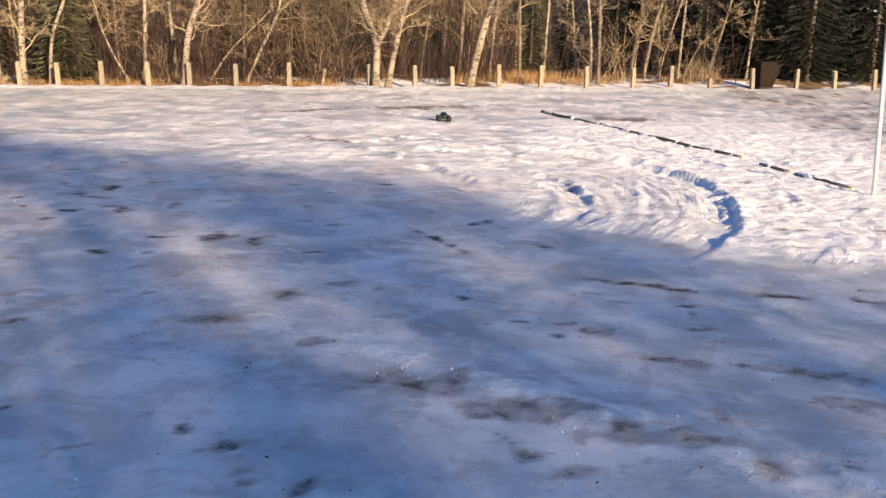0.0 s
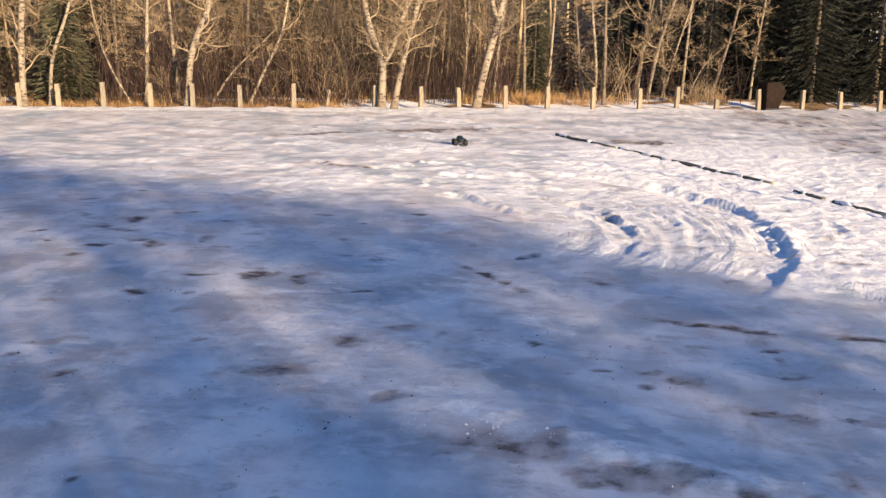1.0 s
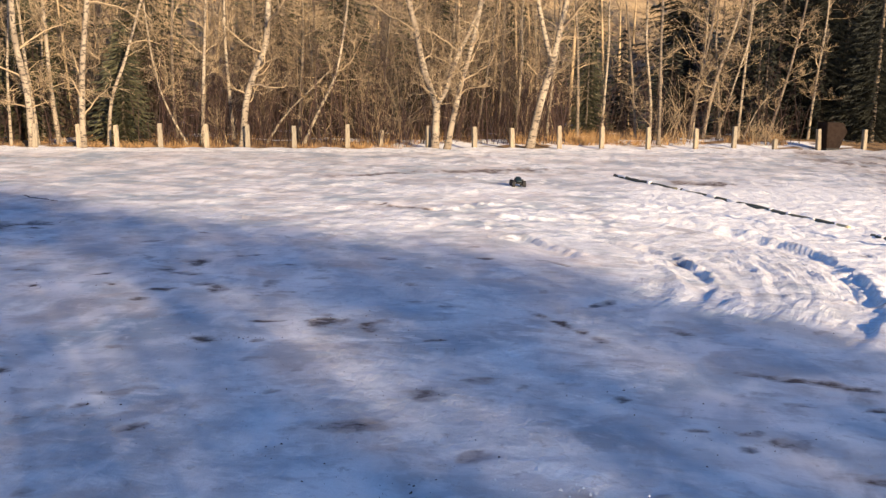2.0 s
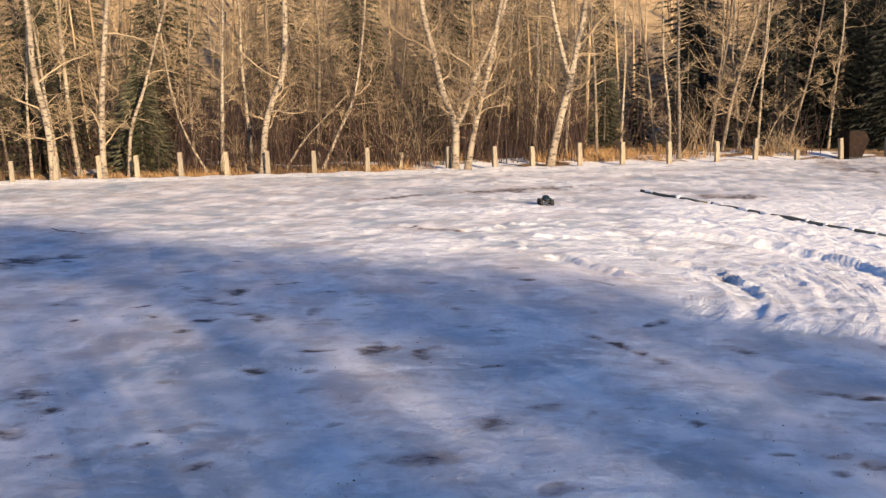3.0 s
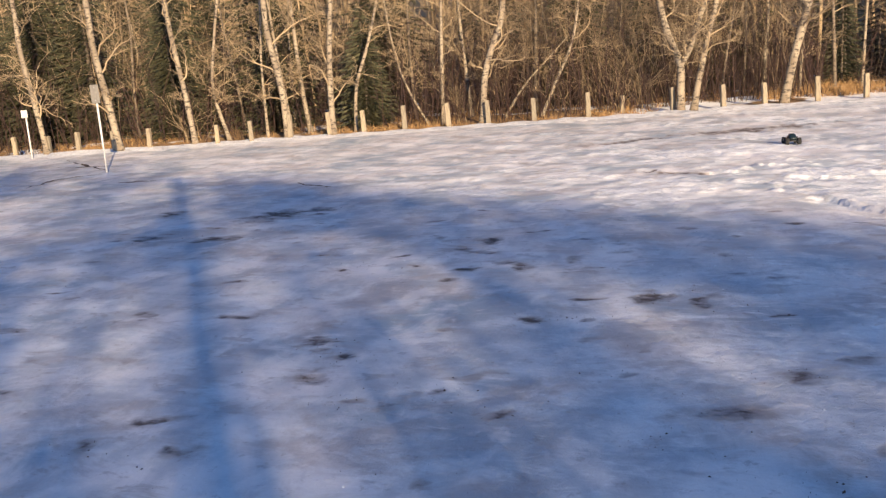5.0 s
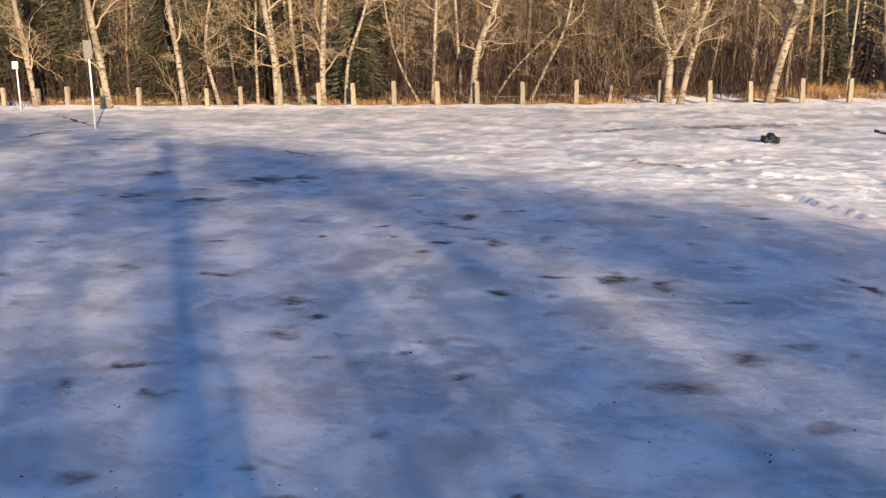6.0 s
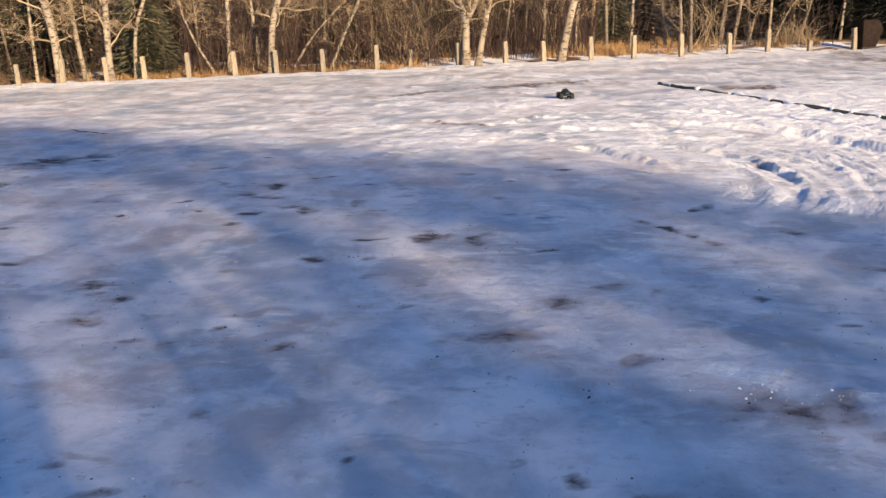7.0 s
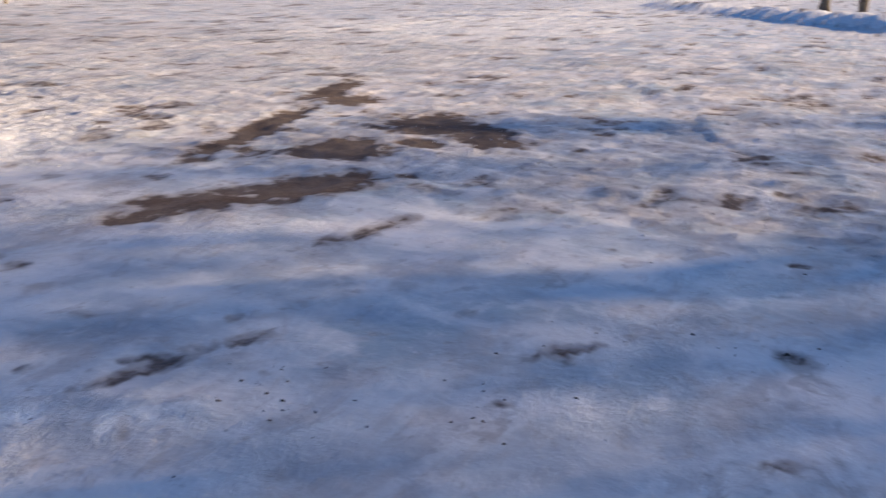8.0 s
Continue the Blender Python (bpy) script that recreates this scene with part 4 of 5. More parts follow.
def build_far_wood():
    rnd = random.Random(13)
    s = Soup()
    for k in range(1000):
        x = rnd.uniform(-60, 62)
        y = float(line_y(x)) + 7 + 45 * rnd.random() ** 1.3
        if (15 < x < 45 and y - float(line_y(x)) < 16) or (9.5 < x < 15 and rnd.random() < 0.8) or (2 < x < 9.5 and rnd.random() < 0.5):
            continue
        p = Vector((x, y, ground_z(x, y) - 0.1))
        h = rnd.uniform(5, 12)
        lean = Vector((rnd.uniform(-0.08, 0.08), rnd.uniform(-0.08, 0.08), 1))
        r = rnd.uniform(0.03, 0.11)
        s.tube([p, p + lean * h * 0.5, p + lean * h], [r, r * 0.6, 0.01], 4)
        for j in range(14):
            t = rnd.uniform(0.08, 0.97)
            a = p + lean * (h * t)
            ln = h * 0.22 * (1.1 - t) + 0.25
            d = Vector((rnd.uniform(-1, 1), rnd.uniform(-1, 1), rnd.uniform(0.1, 0.9))).normalized()
            q = a + d * ln * 0.55
            s.tube([a, q, q + (d + Vector((0, 0, 0.5))) * ln * 0.5], [r * 0.30, r * 0.2, 0.004], 3)
            for i in range(2):
                e = q + Vector((rnd.uniform(-1, 1), rnd.uniform(-1, 1), rnd.uniform(-0.2, 1))) * ln * 0.4
                s.tube([a.lerp(q, rnd.random()), e], [0.010, 0.004], 3)
    tagged(new("far_wood", s.mesh("far_wood", FAR_WOOD)), "dense leafless wood climbing the slope behind", "wood", kind="stuff")


def build_saplings():
    """Young growth between the trunks: a haze of fine twigs."""
    rnd = random.Random(17)
    s = Soup()
    for k in range(620):
        x = rnd.uniform(-28, 2.5) if k < 300 else rnd.uniform(-10.8, -3.0) if k < 500 else rnd.uniform(-23, -15) if k < 560 else rnd.uniform(-7, 0)
        y = float(line_y(x)) + 2.2 + 7.0 * rnd.random()
        if (x > 0.5 and rnd.random() < 0.6) or (x < -14.2 and k < 500 and rnd.random() < 0.5) or (-14.2 < x < -11.8 and y < 27.2):
            continue
        h = rnd.uniform(2.5, 7.5) if k < 500 else rnd.uniform(6, 9.5)
        p = Vector((x, y, ground_z(x, y) - 0.05))
        lean = Vector((rnd.uniform(-0.25, 0.25), rnd.uniform(-0.15, 0.15), 1))
        pts = [p + lean * (h * t) + Vector((rnd.uniform(-.1, .1), rnd.uniform(-.1, .1), 0)) * (t > 0) * h for t in (0, 0.3, 0.65, 1)]
        s.tube(pts, [0.011, 0.009, 0.006, 0.003], 3)
        for j in range(int(6 + 4 * h)):
            t = rnd.uniform(0.25, 1.0) * 2.999
            a = pts[int(t)].lerp(pts[int(t) + 1], t - int(t))
            ln = rnd.uniform(0.3, 1.2) * (1.2 - 0.25 * t)
            d = Vector((rnd.uniform(-1, 1), rnd.uniform(-1, 1), rnd.uniform(-0.25, 0.7))).normalized()
            b = a + d * ln * 0.5
            c = b + (d + Vector((rnd.uniform(-.6, .6), rnd.uniform(-.6, .6), rnd.uniform(-0.3, .5)))).normalized() * ln * 0.5
            s.tube([a, b, c], [0.006, 0.005, 0.003], 3)
    tagged(new("saplings", s.mesh("saplings", THICKET)), "thin leafless saplings with a haze of brown twigs", "saplings", kind="stuff")


build_saplings()
build_brush()
build_grass()
build_far_wood()
for k, (x, y, n, h) in enumerate([(-5.6, 28.9, 16, 2.4), (-4.9, 29.3, 12, 2.2), (3.2, 32.0, 10, 2.4), (4.0, 32.4, 8, 1.8), (6.6, 33.2, 22, 1.0), (7.2, 33.0, 18, 0.9), (-9.9, 27.2, 9, 1.6), (-7.0, 28.3, 8, 1.5), (-17.2, 24.0, 10, 1.6)]):
    build_bush(x, y, n, h, 60 + k)


# ---- trees behind the viewpoint, whose shadows lie on the ice ----
def shade_poplar_meshes(height, r, reach, low, limbs, seed, steep=0.9, broad=False, taper=0.9, stout=0.5):
    """A leafless poplar at the origin: its trunk, and limbs no longer than reach from the height low on."""
    rnd = random.Random(seed)
    trunk, crown = Soup(), Soup()
    pts, radii, x, y = [], [], 0.0, 0.0
    n = 16
    for k in range(-1, n + 1):
        t = max(0.0, k / n)
        pts.append(Vector((x, y, height * k / n if k >= 0 else -0.3)))
        radii.append(max(0.012, r * (1 - taper * t) * (1.3 if k <= 0 else 1)))
        x, y = x + rnd.uniform(-0.05, 0.05), y + rnd.uniform(-0.05, 0.05)
    trunk.tube(pts, [q * stout for q in radii], 9)
    for k in range(limbs):
        t = rnd.random() ** (1.15 if not broad else 0.8)
        zc = low + (height * 0.97 - low) * t
        i = min(n, 1 + int(zc / height * n))
        a = k * 2.4 + rnd.uniform(-0.5, 0.5)
        d = Vector((math.cos(a), math.sin(a), rnd.uniform(0.2, steep))).normalized()
        grow(crown, pts[i], d, reach * (1.05 - (0.6 if not broad else 0.35) * t) * rnd.uniform(0.5, 1.1), max(0.016, radii[i] * rnd.uniform(0.3, 0.5)), rnd, 2, 3, (3, 5))
    return trunk.mesh("trunk", BARK_GREY), crown.mesh("crown", TWIG)


SHADE_KINDS = {
    "spreading": shade_poplar_meshes(12.0, 0.10, 2.6, 2.5, 56, 901),
    "tall_stem": shade_poplar_meshes(12.0, 0.21, 1.6, 8.8, 26, 903, 1.4, taper=0.66, stout=1.0),
    "spruce": spruce_meshes(12.0, 33, 2.6, 0.30, 0.08, 0.62, stem=0.006),
    "broad": shade_poplar_meshes(12.0, 0.11, 3.0, 8.6, 60, 904, 0.7, True),
    "high_crowned": shade_poplar_meshes(12.0, 0.11, 2.2, 9.6, 60, 905, 0.6, True),
    "flat_topped": shade_poplar_meshes(12.0, 0.11, 2.4, 10.4, 80, 906, 0.4, True)}


def shade_tree(kind, x, y, height):
    """A tree of that height on the sunny side of the lot, behind the viewpoint."""
    conifer = kind == "spruce"
    root = new("spruce_tree" if conifer else "poplar_tree")
    root.matrix_world = pose(x, y, 0) @ Matrix.Scale(height / 12.0, 4)
    tagged(root, "tall dark spruce casting its shadow across the ice" if conifer else "tall leafless poplar casting its shadow across the ice", "tree", "trees on the sunny side of the car park")
    trunk, crown = SHADE_KINDS[kind]
    part("trunk", trunk, None, root)
    part("crown", crown, None, root, "dense drooping needles" if conifer else "tangle of bare brown twigs")


# x, y and height of each, kind by kind
SPREADING = [(6.31, -8.57, 10.7), (8.3, -14.4, 13.5), (10.27, -15.65, 13.8), (12.26, -20.28, 11.7), (12.87, -21.37, 13.6), (14.47, -11.9, 10.3), (18.05, -22.34, 11.6), (18.35, -23.35, 13.1), (18.93, -28.13, 14.1), (26.22, -23.06, 9.6), (27.98, -27.31, 12.9), (31.67, -26.71, 14.1)]
TALL_STEM = [(7.61, -10.54, 10.5)]
SPRUCE = [(11.08, -19.09, 11.4), (16.31, -25.9, 14.1), (20.35, -27.82, 13.4), (21.19, -30.6, 14.1), (21.73, -18.51, 9.5), (22.01, -25.33, 14.1), (23.64, -23.08, 10.2), (23.98, -25.99, 11.5), (26.33, -24.0, 10.1), (27.81, -26.94, 13.5), (33.44, -33.0, 13.6)]
BROAD = [(7.65, -12.79, 11.8), (17.45, -21.64, 12.6), (20.08, -27.63, 14.1), (21.27, -16.97, 10.5), (22.0, -21.76, 12.8), (22.02, -24.85, 14.1), (22.12, -27.99, 12.1), (23.16, -22.91, 13.1), (23.21, -32.95, 14.1), (25.19, -30.22, 14.1), (25.79, -21.98, 11.9), (27.52, -31.98, 14.1)]
HIGH_CROWNED = [(6.5, -7.51, 9.5), (7.81, -8.55, 9.5), (8.01, -8.39, 9.5), (10.1, -9.39, 9.5), (11.17, -9.99, 9.5), (13.26, -10.94, 9.6), (16.95, -11.9, 9.5), (23.99, -23.25, 14.1), (25.44, -32.15, 14.1), (31.89, -26.71, 13.6), (32.33, -24.0, 10.3)]
FLAT_TOPPED = [(8.43, -12.21, 9.5), (8.56, -17.81, 14.1), (9.17, -9.19, 9.5), (28.54, -18.36, 9.6), (29.31, -34.65, 14.1), (31.85, -34.1, 14.1), (36.42, -35.52, 13.5)]
for kind, rows in (("spreading", SPREADING), ("tall_stem", TALL_STEM), ("spruce", SPRUCE), ("broad", BROAD), ("high_crowned", HIGH_CROWNED), ("flat_topped", FLAT_TOPPED)):
    for x, y, high in rows:
        shade_tree(kind, x, y, high)


# ---- signs, bin, fence and logs ----
def thing(name, m, label, category, group=""):
    root = new(name)
    root.matrix_world = m
    return tagged(root, label, category, group)


def at(x, y, turn=0.0, z=0.0):
    return Matrix.Translation((x, y, z)) @ LEAN @ pose(0, 0, 0, 0, 0, turn)


sign = thing("parking_sign", at(-15.5, 17.9, 8), "grey back of a sign on a white pole in the ice", "sign")
part("pole", rod(0.022, 2.05, 12, (0, 0, -0.15)), WHITE_METAL, sign)
part("plate", rounded_box(0.21, 0.006, 0.42, 0.002, (0, -0.032, 1.80), 1), GREY_METAL, sign, "dull grey metal back of the plate")
for z in (1.66, 1.94):
    part("bolt", rod(0.010, 0.012, 8, (0, -0.034, z), Matrix.Rotation(radians(90), 4, "X")), STEEL, sign)
sign = thing("small_sign", at(-20.75, 21.2, -4), "small white sign board on a white pole among the posts", "sign")
part("pole", rod(0.021, 1.45, 12, (0, 0, -0.15)), WHITE_METAL, sign)
part("plate", rounded_box(0.21, 0.008, 0.21, 0.02, (0, -0.042, 1.25), 2), WHITE_METAL, sign)
pole = thing("marker_pole", Matrix.Translation((5.87, 12.64, 0)) @ pose(0, 0, 0, -2, -2.2, 0), "tall white painted steel pole standing in the snow", "pole")
part("shaft", rod(0.030, 2.55, 14, (0, 0, -0.15)), WHITE_METAL, pole)
part("cap", rod(0.033, 0.03, 14, (0, 0, 2.40)), GREY_METAL, pole, "grey cap")


def build_bin():
    root = thing("litter_bin", at(8.95, 32.35, 12), "brown enamelled steel litter bin with a sloping hood", "bin")
    prof = [(-0.32, 0.08), (0.14, 0.08), (0.28, 0.42), (0.37, 0.62), (0.22, 0.90), (-0.32, 0.93)]
    bm = bmesh.new()
    rings = [[bm.verts.new((x, y, z)) for x, z in prof] for y in (-0.33, 0.33)]
    bm.faces.new(rings[0])
    bm.faces.new(rings[1][::-1])
    for k in range(len(prof)):
        n = (k + 1) % len(prof)
        bm.faces.new((rings[0][n], rings[0][k], rings[1][k], rings[1][n]))
    bmesh.ops.recalc_face_normals(bm, faces=bm.faces[:])
    bmesh.ops.bevel(bm, geom=bm.edges[:], offset=0.015, segments=2, affect="EDGES")
    part("body", bm, BROWN_STEEL, root)
    part("plinth", rounded_box(0.44, 0.58, 0.12, 0.01, (-0.08, 0, 0.04)), BLACK_HOLE, root, "dark recessed foot")
    part("flap", rounded_box(0.015, 0.50, 0.15, 0.005, (0.315, 0, 0.76), 1), BROWN_STEEL, root)
    part("handle", rod(0.012, 0.22, 8, (0.37, -0.11, 0.72), Matrix.Rotation(radians(-90), 4, "X")), GREY_METAL, root, "steel handle")
    part("door_seam", rounded_box(0.30, 0.006, 0.42, 0.002, (-0.10, -0.334, 0.40), 1), BROWN_STEEL, root)


build_bin()


def build_fence():
    root = thing("orange_snow_fence", Matrix.Translation((0, 0, 0)), "sagging orange plastic mesh fence tied between stakes", "fence")
    a, b = Vector((19.45, 35.2, 0)), Vector((24.84, 37.1, 0))
    for p, h in ((a, 0.62), (b, 0.68)):
        part("stake", rod(0.03, h + 0.2, 8, (p.x, p.y, -0.2)), ORANGE if p is b else POST_WOOD, root)
    net = Soup()
    n = 60
    for row in range(0, 9, 2):
        pts = []
        for k in range(n + 1):
            t = k / n
            p = a.lerp(b, t)
            sag = 0.16 * math.sin(math.pi * min(1, t * 1.05)) * (0.4 + row / 8)
            spread = 0.10 + (0.46 * (row / 8)) * (1 - 0.55 * t)
            p.z = 0.06 + spread - sag * 0.3
            p.y -= 0.10 * math.sin(math.pi * t)
            pts.append(p)
        net.tube(pts, [0.004 if row else 0.012] * (n + 1), 4)
    for k in range(0, n + 1, 3):
        t = k / n
        p = a.lerp(b, t)
        lo, hi = 0.16 - 0.05 * 0.4 * math.sin(math.pi * t), 0.16 + 0.46 * (1 - 0.55 * t) - 0.065 * math.sin(math.pi * t)
        y = p.y - 0.10 * math.sin(math.pi * t)
        net.tube([Vector((p.x, y, lo - 0.1)), Vector((p.x, y, hi - 0.1))], [0.003, 0.003], 4)
    part("net", net, ORANGE, root)
    part("notice", rounded_box(0.16, 0.01, 0.24, 0.004, (a.x + 0.02, a.y - 0.05, 0.42), 1), WHITE_METAL, root, "white notice board")


build_fence()


def build_log(ax, ay, bx, by, r, painted, seed):
    rnd = random.Random(seed)
    a, b = Vector((ax, ay, 0)), Vector((bx, by, 0))
    ln = (b - a).length
    root = new("parking_log")
    root.matrix_world = Matrix.Translation(((ax + bx) / 2, (ay + by) / 2, 0.030)) @ pose(0, 0, 0, 0, 0, math.degrees(math.atan2(by - ay, bx - ax)))
    tagged(root, "dark wheel-stop log with a yellow painted end half buried in snow" if painted else "dark wheel-stop log half buried in snow", "log", "logs marking the parking bays")
    s = Soup()
    n = 14
    s.tube([Vector((ln * (k / n - 0.5), rnd.uniform(-.008, .008), rnd.uniform(-.01, .01))) for k in range(n + 1)], [r * rnd.uniform(0.93, 1.05) for _ in range(n + 1)], 12, True)
    part("timber", s, LOG_WOOD, root)
    if painted:
        e = Soup()
        e.tube([Vector((ln / 2 - 0.30, 0, 0)), Vector((ln / 2 - 0.05, 0, 0)), Vector((ln / 2 + 0.012, 0, 0))], [r * 1.07, r * 1.08, r * 1.0], 12, True)
        part("painted_end", e, YELLOW, root, "worn yellow paint")
    u = -ln / 2 + rnd.uniform(0.0, 0.2)
    while u < ln / 2 - 0.35:
        long = rnd.uniform(0.08, 0.42)
        cap = Soup()
        pts = [Vector((u + long * q, r * rnd.uniform(-0.9, 0.3), r * rnd.uniform(0.2, 0.6))) for q in (0, 0.2, 0.45, 0.7, 0.9, 1)]
        cap.tube(pts, [0.004] + [r * rnd.uniform(0.7, 1.15) for _ in range(4)] + [0.004], 8)
        part("snow_patch", cap, CRUMBS, root, "patch of snow lying on top")
        u += long + rnd.uniform(0.25, 1.1)


build_log(1.40, 22.27, 2.55, 20.05, 0.037, False, 1)
build_log(2.63, 19.90, 4.77, 15.73, 0.037, True, 2)
build_log(4.91, 15.05, 5.17, 14.45, 0.037, False, 3)
build_log(5.26, 14.25, 5.73, 13.05, 0.037, True, 4)

for k, (x, y, r) in enumerate([(48.5, 3.6, 0.22), (56.8, 5.9, 0.24), (64.0, 6.6, 0.22)]):
    bare_tree(x, y, r, [[(0.02, 2.0), (0.1, 4.0)]], 10, 980 + k, limbs=12, low=3.0, bark=BARK_GREY, label="grey leafless tree standing in snow across the car park", name="poplar_tree")


# ---- litter on the ice ----
def build_litter():
    rnd = random.Random(21)
    dark, pale = Soup(), Soup()

    def lump(s, x, y, r, flat):
        n = 5
        z = surface_z(x, y)[0] + 0.006
        c, w, t = math.cos(r * 990), math.sin(r * 990), rnd.uniform(0.25, 0.9)
        ring = []
        for k in range(n):
            u, v = r * math.cos(6.283 * k / n) * rnd.uniform(0.8, 1.6), r * t * math.sin(6.283 * k / n) * rnd.uniform(0.6, 1.3)
            ring.append(Vector((x + u * c - v * w, y + u * w + v * c, z - 0.012)))
        top = Vector((x + rnd.uniform(-.3, .3) * r, y + rnd.uniform(-.3, .3) * r, z + r * flat))
        for k in range(n):
            s.poly([ring[k], ring[(k + 1) % n], top])
    spots = GRIT_A + GRIT_B + GRIT_C + GRIT_AND_HOLE
    for k in range(800):
        if rnd.random() < 0.8:
            cx, cy, a, b, _ = rnd.choice(spots)
            x, y = cx + rnd.gauss(0, a + 0.12), cy + rnd.gauss(0, b + 0.12)
        else:
            x, y = rnd.uniform(-9, 9), 2.5 + 10 * rnd.random() ** 1.3
        lump(dark, x, y, 0.003 + 0.015 * rnd.random() ** 3, 0.15)
    for cx, cy, sp, n in ((0.35, 5.5, 0.25, 50), (0.9, 5.0, 0.5, 14), (1.6, 4.5, 0.5, 18), (2.2, 4.3, 0.5, 12), (-0.2, 6.1, 0.4, 15), (1.0, 8.2, 0.3, 14), (-5.6, 10.0, 0.5, 30), (-3.0, 4.6, 0.7, 12), (4.6, 2.3, 0.7, 20), (-1.0, 4.5, 0.6, 10), (-1.9, 9.6, 0.5, 20), (8.5, 11.0, 2.2, 160), (6.5, 9.4, 1.2, 80), (11.5, 5.0, 2.0, 120)):
        for k in range(n):
            lump(pale, cx + rnd.gauss(0, sp), cy + rnd.gauss(0, sp * 0.6), 0.003 + 0.012 * rnd.random() ** 3 + (0.014 * rnd.random() if cx > 6 else 0), 0.3)
    tagged(new("leaf_and_gravel_litter", dark.mesh("litter", LEAVES, False)), "dark bits of leaf and gravel frozen onto the ice", "litter", kind="stuff")
    tagged(new("snow_crumbs", pale.mesh("snow_crumbs", CRUMBS, False)), "white crumbs of broken snow and ice", "snow", kind="stuff")


build_litter()


def build_cracks():
    """Dark dirty lines where slabs of ice have split."""
    rnd = random.Random(5)
    s = Soup()
    for knots, wide in (([(-15.75, 18.2), (-17.1, 19.16), (-18.86, 20.4)], 0.05), ([(-15.5, 17.8), (-15.9, 16.75), (-15.79, 15.67)], 0.05), ([(-13.2, 16.55), (-13.6, 16.3), (-13.9, 16.25)], 0.07), ([(-8.5, 15.3), (-9.0, 15.5), (-9.5, 15.9)], 0.05), ([(-15.9, 18.9), (-17.0, 18.9), (-17.9, 19.0)], 0.03)):
        line = curve_points(knots, 9)
        left, right = [], []
        for k, p in enumerate(line):
            d = line[min(k + 1, len(line) - 1)] - line[max(k - 1, 0)]
            d = d / np.hypot(*d)
            w = wide * math.sin(math.pi * (k + 0.4) / len(line)) ** 0.5 * rnd.uniform(0.3, 1.2)
            p = p + np.array((rnd.uniform(-.04, .04), rnd.uniform(-.04, .04)))
            z = surface_z(p[0], p[1])[0] + 0.006
            left.append(Vector((p[0] - d[1] * w, p[1] + d[0] * w, z)))
            right.append(Vector((p[0] + d[1] * w, p[1] - d[0] * w, z)))
        for k in range(len(line) - 1):
            s.poly([left[k], right[k], right[k + 1], left[k + 1]])
    tagged(new("ice_cracks", s.mesh("ice_cracks", LEAVES, False)), "dark dirty cracks between slabs of ice", "cracks", kind="stuff")


build_cracks()


# ---- the remote-controlled truck ----
def ring_body(bm, sections):
    rings = [[bm.verts.new(p) for p in sec] for sec in sections]
    for a, b in zip(rings, rings[1:]):
        for k in range(len(a)):
            n = (k + 1) % len(a)
            bm.faces.new((a[k], a[n], b[n], b[k]))
    bm.faces.new(rings[0][::-1])
    bm.faces.new(rings[-1])
    bmesh.ops.recalc_face_normals(bm, faces=bm.faces[:])


def truck_section(x, half_low, half_high, z_low, z_high):
    zm = z_low + 0.55 * (z_high - z_low)
    return [(x, -half_low, z_low), (x, half_low, z_low), (x, half_low * 1.02, zm), (x, half_high, z_high - 0.006), (x, half_high * 0.8, z_high), (x, -half_high * 0.8, z_high), (x, -half_high, z_high - 0.006), (x, -half_low * 1.02, zm)]


def wheel_meshes():
    tyre = bmesh.new()
    prof = [(0.040, -0.034), (0.058, -0.042), (0.068, -0.036), (0.071, -0.018), (0.072, 0.0), (0.071, 0.018), (0.068, 0.036), (0.058, 0.042), (0.040, 0.034)]
    n = 28
    rings = [[tyre.verts.new((r * math.cos(6.2832 * k / n), y, r * math.sin(6.2832 * k / n))) for r, y in prof] for k in range(n)]
    for k in range(n):
        a, b = rings[k], rings[(k + 1) % n]
        for j in range(len(prof) - 1):
            tyre.faces.new((a[j], b[j], b[j + 1], a[j + 1])).smooth = True
    for k in range(18):
        for row in (-0.026, 0.0, 0.026):
            t = 6.2832 * (k + (0.5 if row == 0 else 0)) / 18
            m = Matrix.Rotation(-t, 4, "Y") @ Matrix.Translation((0.074, row, 0)) @ Matrix.Rotation(0.4 if row > 0 else -0.4, 4, "X") @ Matrix.Diagonal((0.010, 0.019, 0.013, 1))
            bmesh.ops.create_cube(tyre, size=1, matrix=m)
    rim = bmesh.new()
    turn = Matrix.Rotation(radians(90), 4, "X")
    bmesh.ops.create_cone(rim, cap_ends=False, segments=24, radius1=0.043, radius2=0.041, depth=0.066, matrix=turn)
    bmesh.ops.create_cone(rim, cap_ends=True, segments=16, radius1=0.014, radius2=0.010, depth=0.05, matrix=turn)
    for k in range(6):
        m = Matrix.Rotation(k * math.pi / 3, 4, "Y") @ Matrix.Translation((0.026, 0, 0)) @ Matrix.Diagonal((0.034, 0.018, 0.010, 1))
        bmesh.ops.create_cube(rim, size=1, matrix=m)
    out = []
    for name, bm, mat in (("tyre", tyre, RUBBER), ("rim", rim, BLACK_PLASTIC)):
        me = bpy.data.meshes.new(name)
        bmesh.ops.recalc_face_normals(bm, faces=bm.faces[:])
        bm.to_mesh(me)
        bm.free()
        me.materials.append(mat)
        out.append(me)
    return out


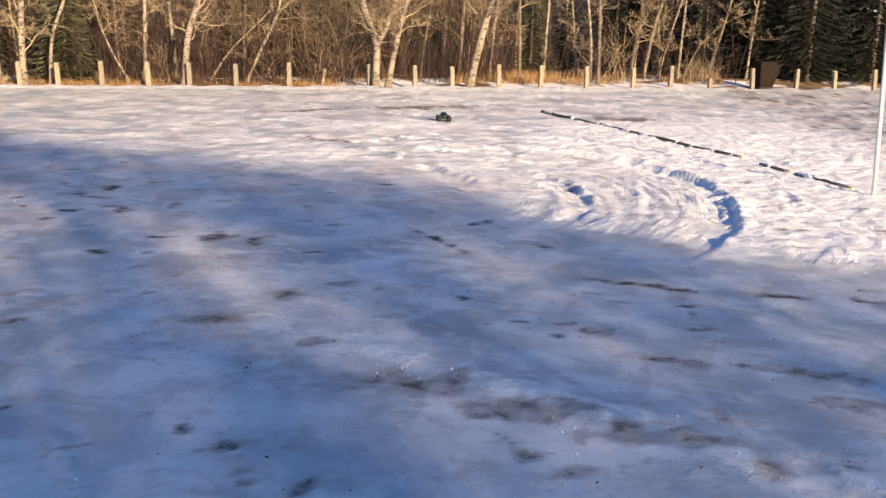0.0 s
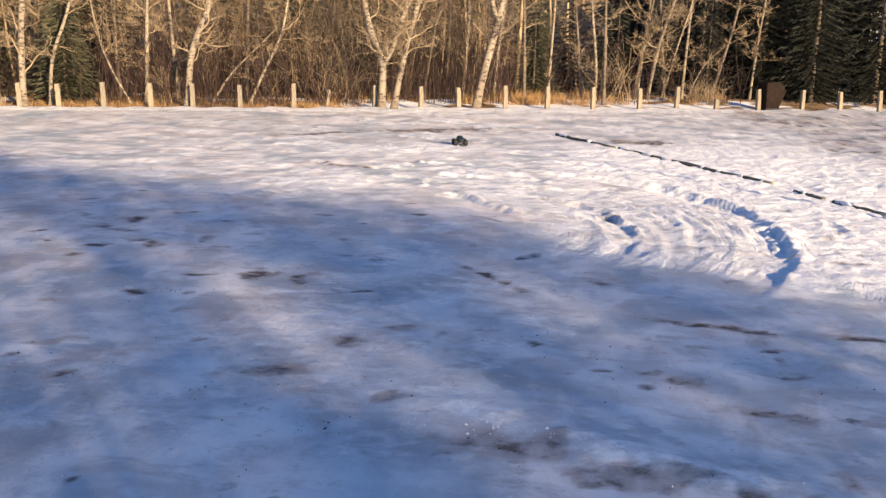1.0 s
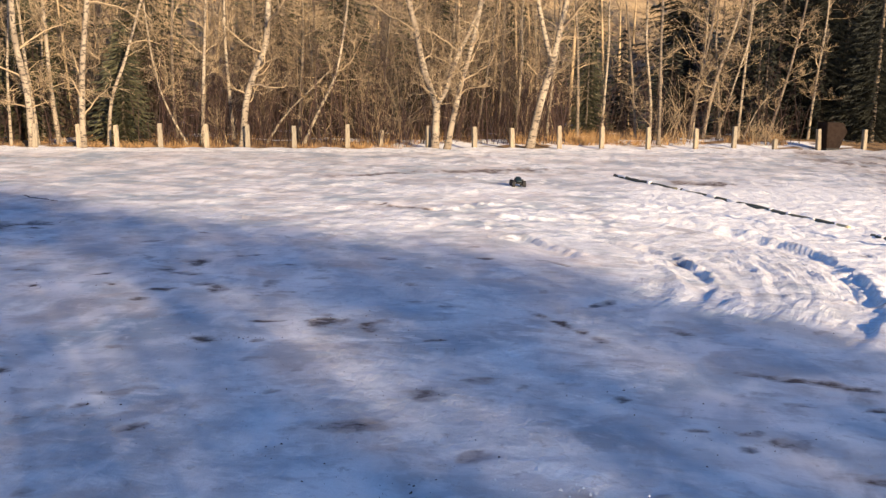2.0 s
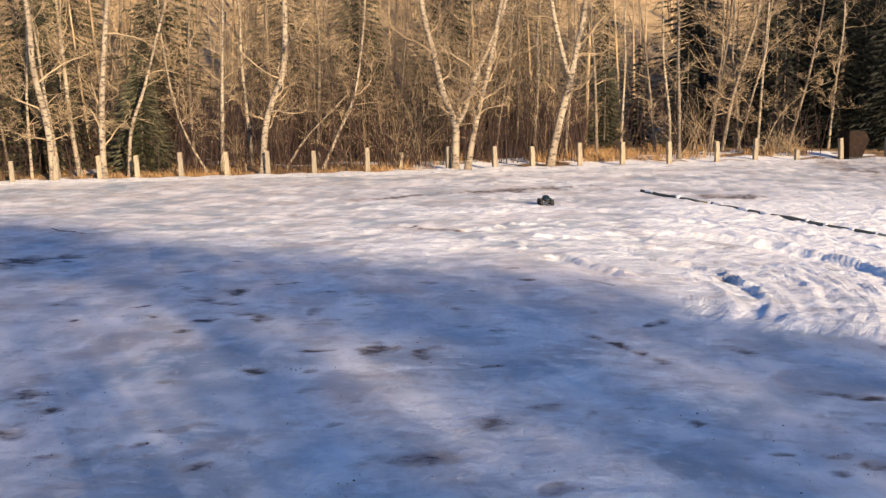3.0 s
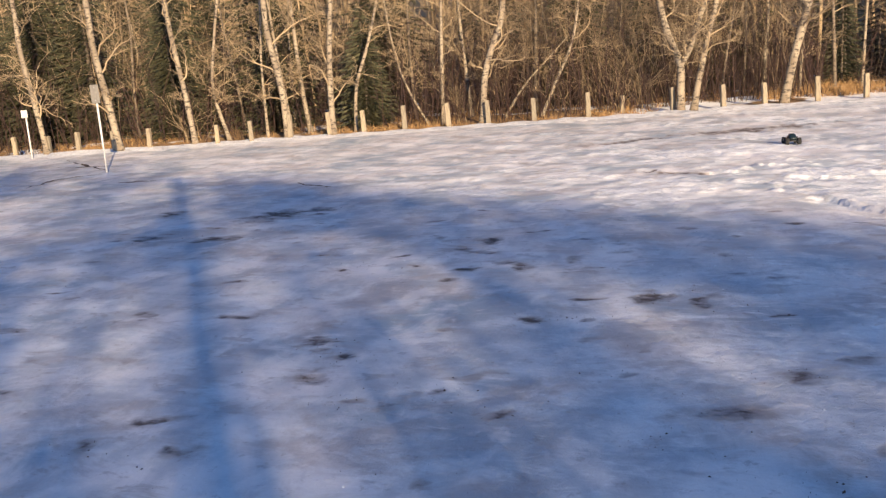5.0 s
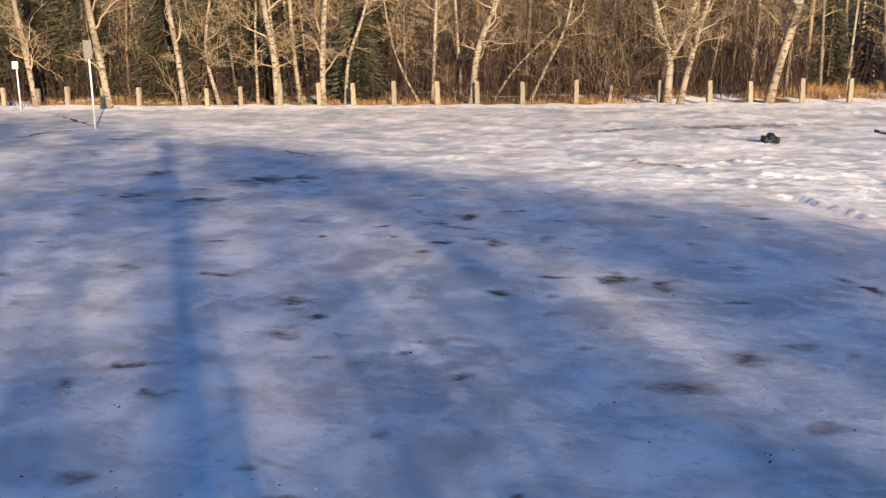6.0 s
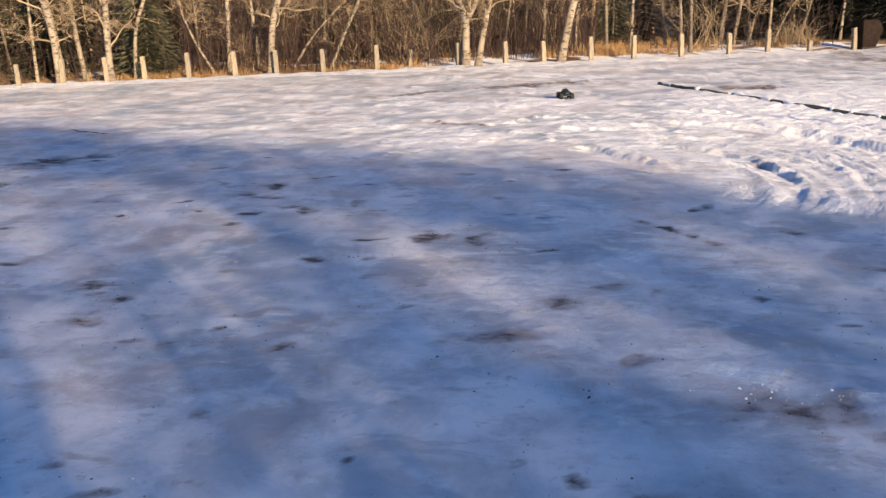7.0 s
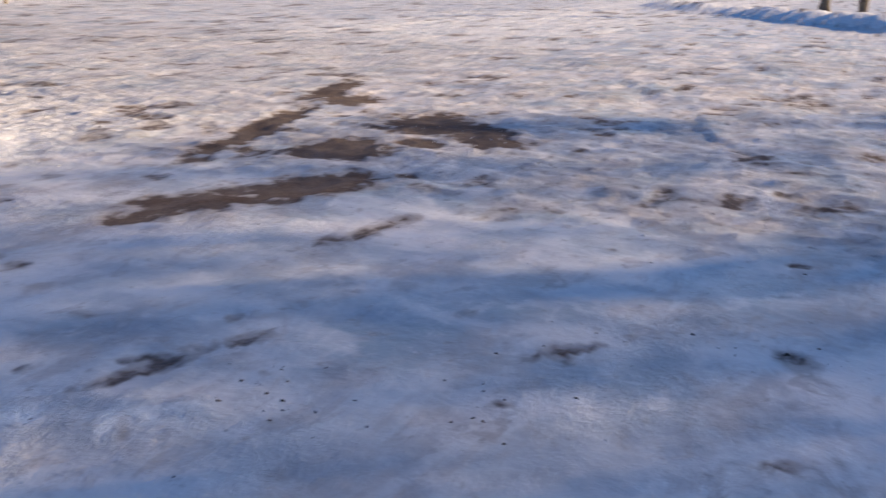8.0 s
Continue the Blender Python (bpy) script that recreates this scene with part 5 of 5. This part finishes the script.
def build_truck(x, y, turn):
    root = thing("toy_truck", Matrix.Translation((x, y, 0.012)) @ pose(0, 0, 0, 0, 0, turn) @ Matrix.Scale(0.86, 4), "dark radio-controlled monster truck with red sides on the ice", "toy truck")
    tyre, rim = wheel_meshes()
    bm = bmesh.new()
    rows = [(-0.185, .055, .050, .135, .158), (-0.15, .078, .070, .118, .178), (-0.10, .082, .066, .112, .208), (-0.06, .083, .060, .110, .236), (0.0, .083, .058, .110, .242), (0.04, .083, .060, .112, .232), (0.085, .082, .070, .118, .190), (0.15, .078, .068, .122, .172), (0.19, .060, .050, .130, .156)]
    ring_body(bm, [truck_section(*r) for r in rows])
    bmesh.ops.bevel(bm, geom=bm.edges[:], offset=0.004, segments=2, affect="EDGES")
    for f in bm.faces:
        f.smooth = True
    part("body_shell", bm, DARK_SHELL, root)
    for sgn in (-1, 1):
        part("side_panel", rounded_box(0.12, 0.004, 0.045, 0.0015, (-0.01, sgn * 0.0855, 0.142), 1), RED_SHELL, root, "dark red side panel")
        part("side_window", rounded_box(0.085, 0.003, 0.034, 0.0012, (-0.012, sgn * 0.0745, 0.200), 1), SMOKED, root, "black window")
        part("headlight", rod(0.012, 0.006, 12, (0.188, sgn * 0.036, 0.146), Matrix.Rotation(radians(90), 4, "Y")), WHITE_METAL, root, "pale round headlight")
        part("nerf_bar", rounded_box(0.17, 0.018, 0.018, 0.006, (0, sgn * 0.082, 0.088)), BLACK_PLASTIC, root)
    ws = rounded_box(0.004, 0.095, 0.045, 0.0015, (0, 0, 0), 1)
    ws.transform(Matrix.Translation((0.068, 0, 0.214)) @ Matrix.Rotation(radians(-46), 4, "Y"))
    part("windscreen", ws, SMOKED, root, "black sloping windscreen")
    hood = rounded_box(0.085, 0.105, 0.005, 0.002, (0, 0, 0), 1)
    hood.transform(Matrix.Translation((0.130, 0, 0.1795)) @ Matrix.Rotation(radians(15), 4, "Y"))
    part("bonnet_panel", hood, PALE_SHELL, root, "pale grey-blue bonnet panel")
    part("roof_panel", rounded_box(0.085, 0.082, 0.005, 0.002, (-0.015, 0, 0.2405), 1), TEAL_SHELL, root, "dark teal roof")
    part("chassis", rounded_box(0.30, 0.085, 0.030, 0.008, (0, 0, 0.090)), BLACK_PLASTIC, root)
    part("front_bumper", rounded_box(0.030, 0.13, 0.020, 0.008, (0.205, 0, 0.092)), BLACK_PLASTIC, root)
    part("rear_bumper", rounded_box(0.022, 0.10, 0.020, 0.007, (-0.185, 0, 0.095)), BLACK_PLASTIC, root)
    bar = Soup()
    for sgn in (-1, 1):
        bar.tube([Vector((-0.17, sgn * 0.025, 0.10)), Vector((-0.235, sgn * 0.03, 0.125)), Vector((-0.275, sgn * 0.03, 0.115))], [0.005] * 3, 6)
    for xx, zz in ((-0.21, 0.116), (-0.27, 0.116)):
        bar.tube([Vector((xx, -0.035, zz)), Vector((xx, 0.035, zz))], [0.005] * 2, 6, True)
    part("wheelie_bar", bar, BLACK_PLASTIC, root)
    for fx in (-0.135, 0.135):
        for sgn in (-1, 1):
            hub = part("wheel", rod(0.010, 0.05, 10, (fx, sgn * 0.085, 0.082), Matrix.Rotation(radians(-90 * sgn), 4, "X")), STEEL, root)
            for name, me in (("tyre", tyre), ("rim", rim)):
                o = part(name, me, None, hub)
                o.matrix_local = Matrix.Translation((fx, sgn * 0.130, 0.080))
            part("hub_cap", rod(0.011, 0.008, 12, (fx, sgn * 0.156, 0.080), Matrix.Rotation(radians(-90 * sgn), 4, "X")), STEEL, hub, "small pale metal hub cap")
            arm = Soup()
            arm.tube([Vector((fx * 0.95, sgn * 0.035, 0.085)), Vector((fx, sgn * 0.098, 0.080))], [0.007, 0.006], 6)
            arm.tube([Vector((fx * 1.05, sgn * 0.035, 0.085)), Vector((fx, sgn * 0.098, 0.080))], [0.007, 0.006], 6)
            part("suspension_arm", arm, BLACK_PLASTIC, root)
            damper = Soup()
            damper.tube([Vector((fx, sgn * 0.09, 0.085)), Vector((fx * 0.92, sgn * 0.062, 0.150))], [0.011, 0.010], 8, True)
            part("damper", damper, STEEL, root, "bare steel damper")


build_truck(-0.74, 19.67, 104)
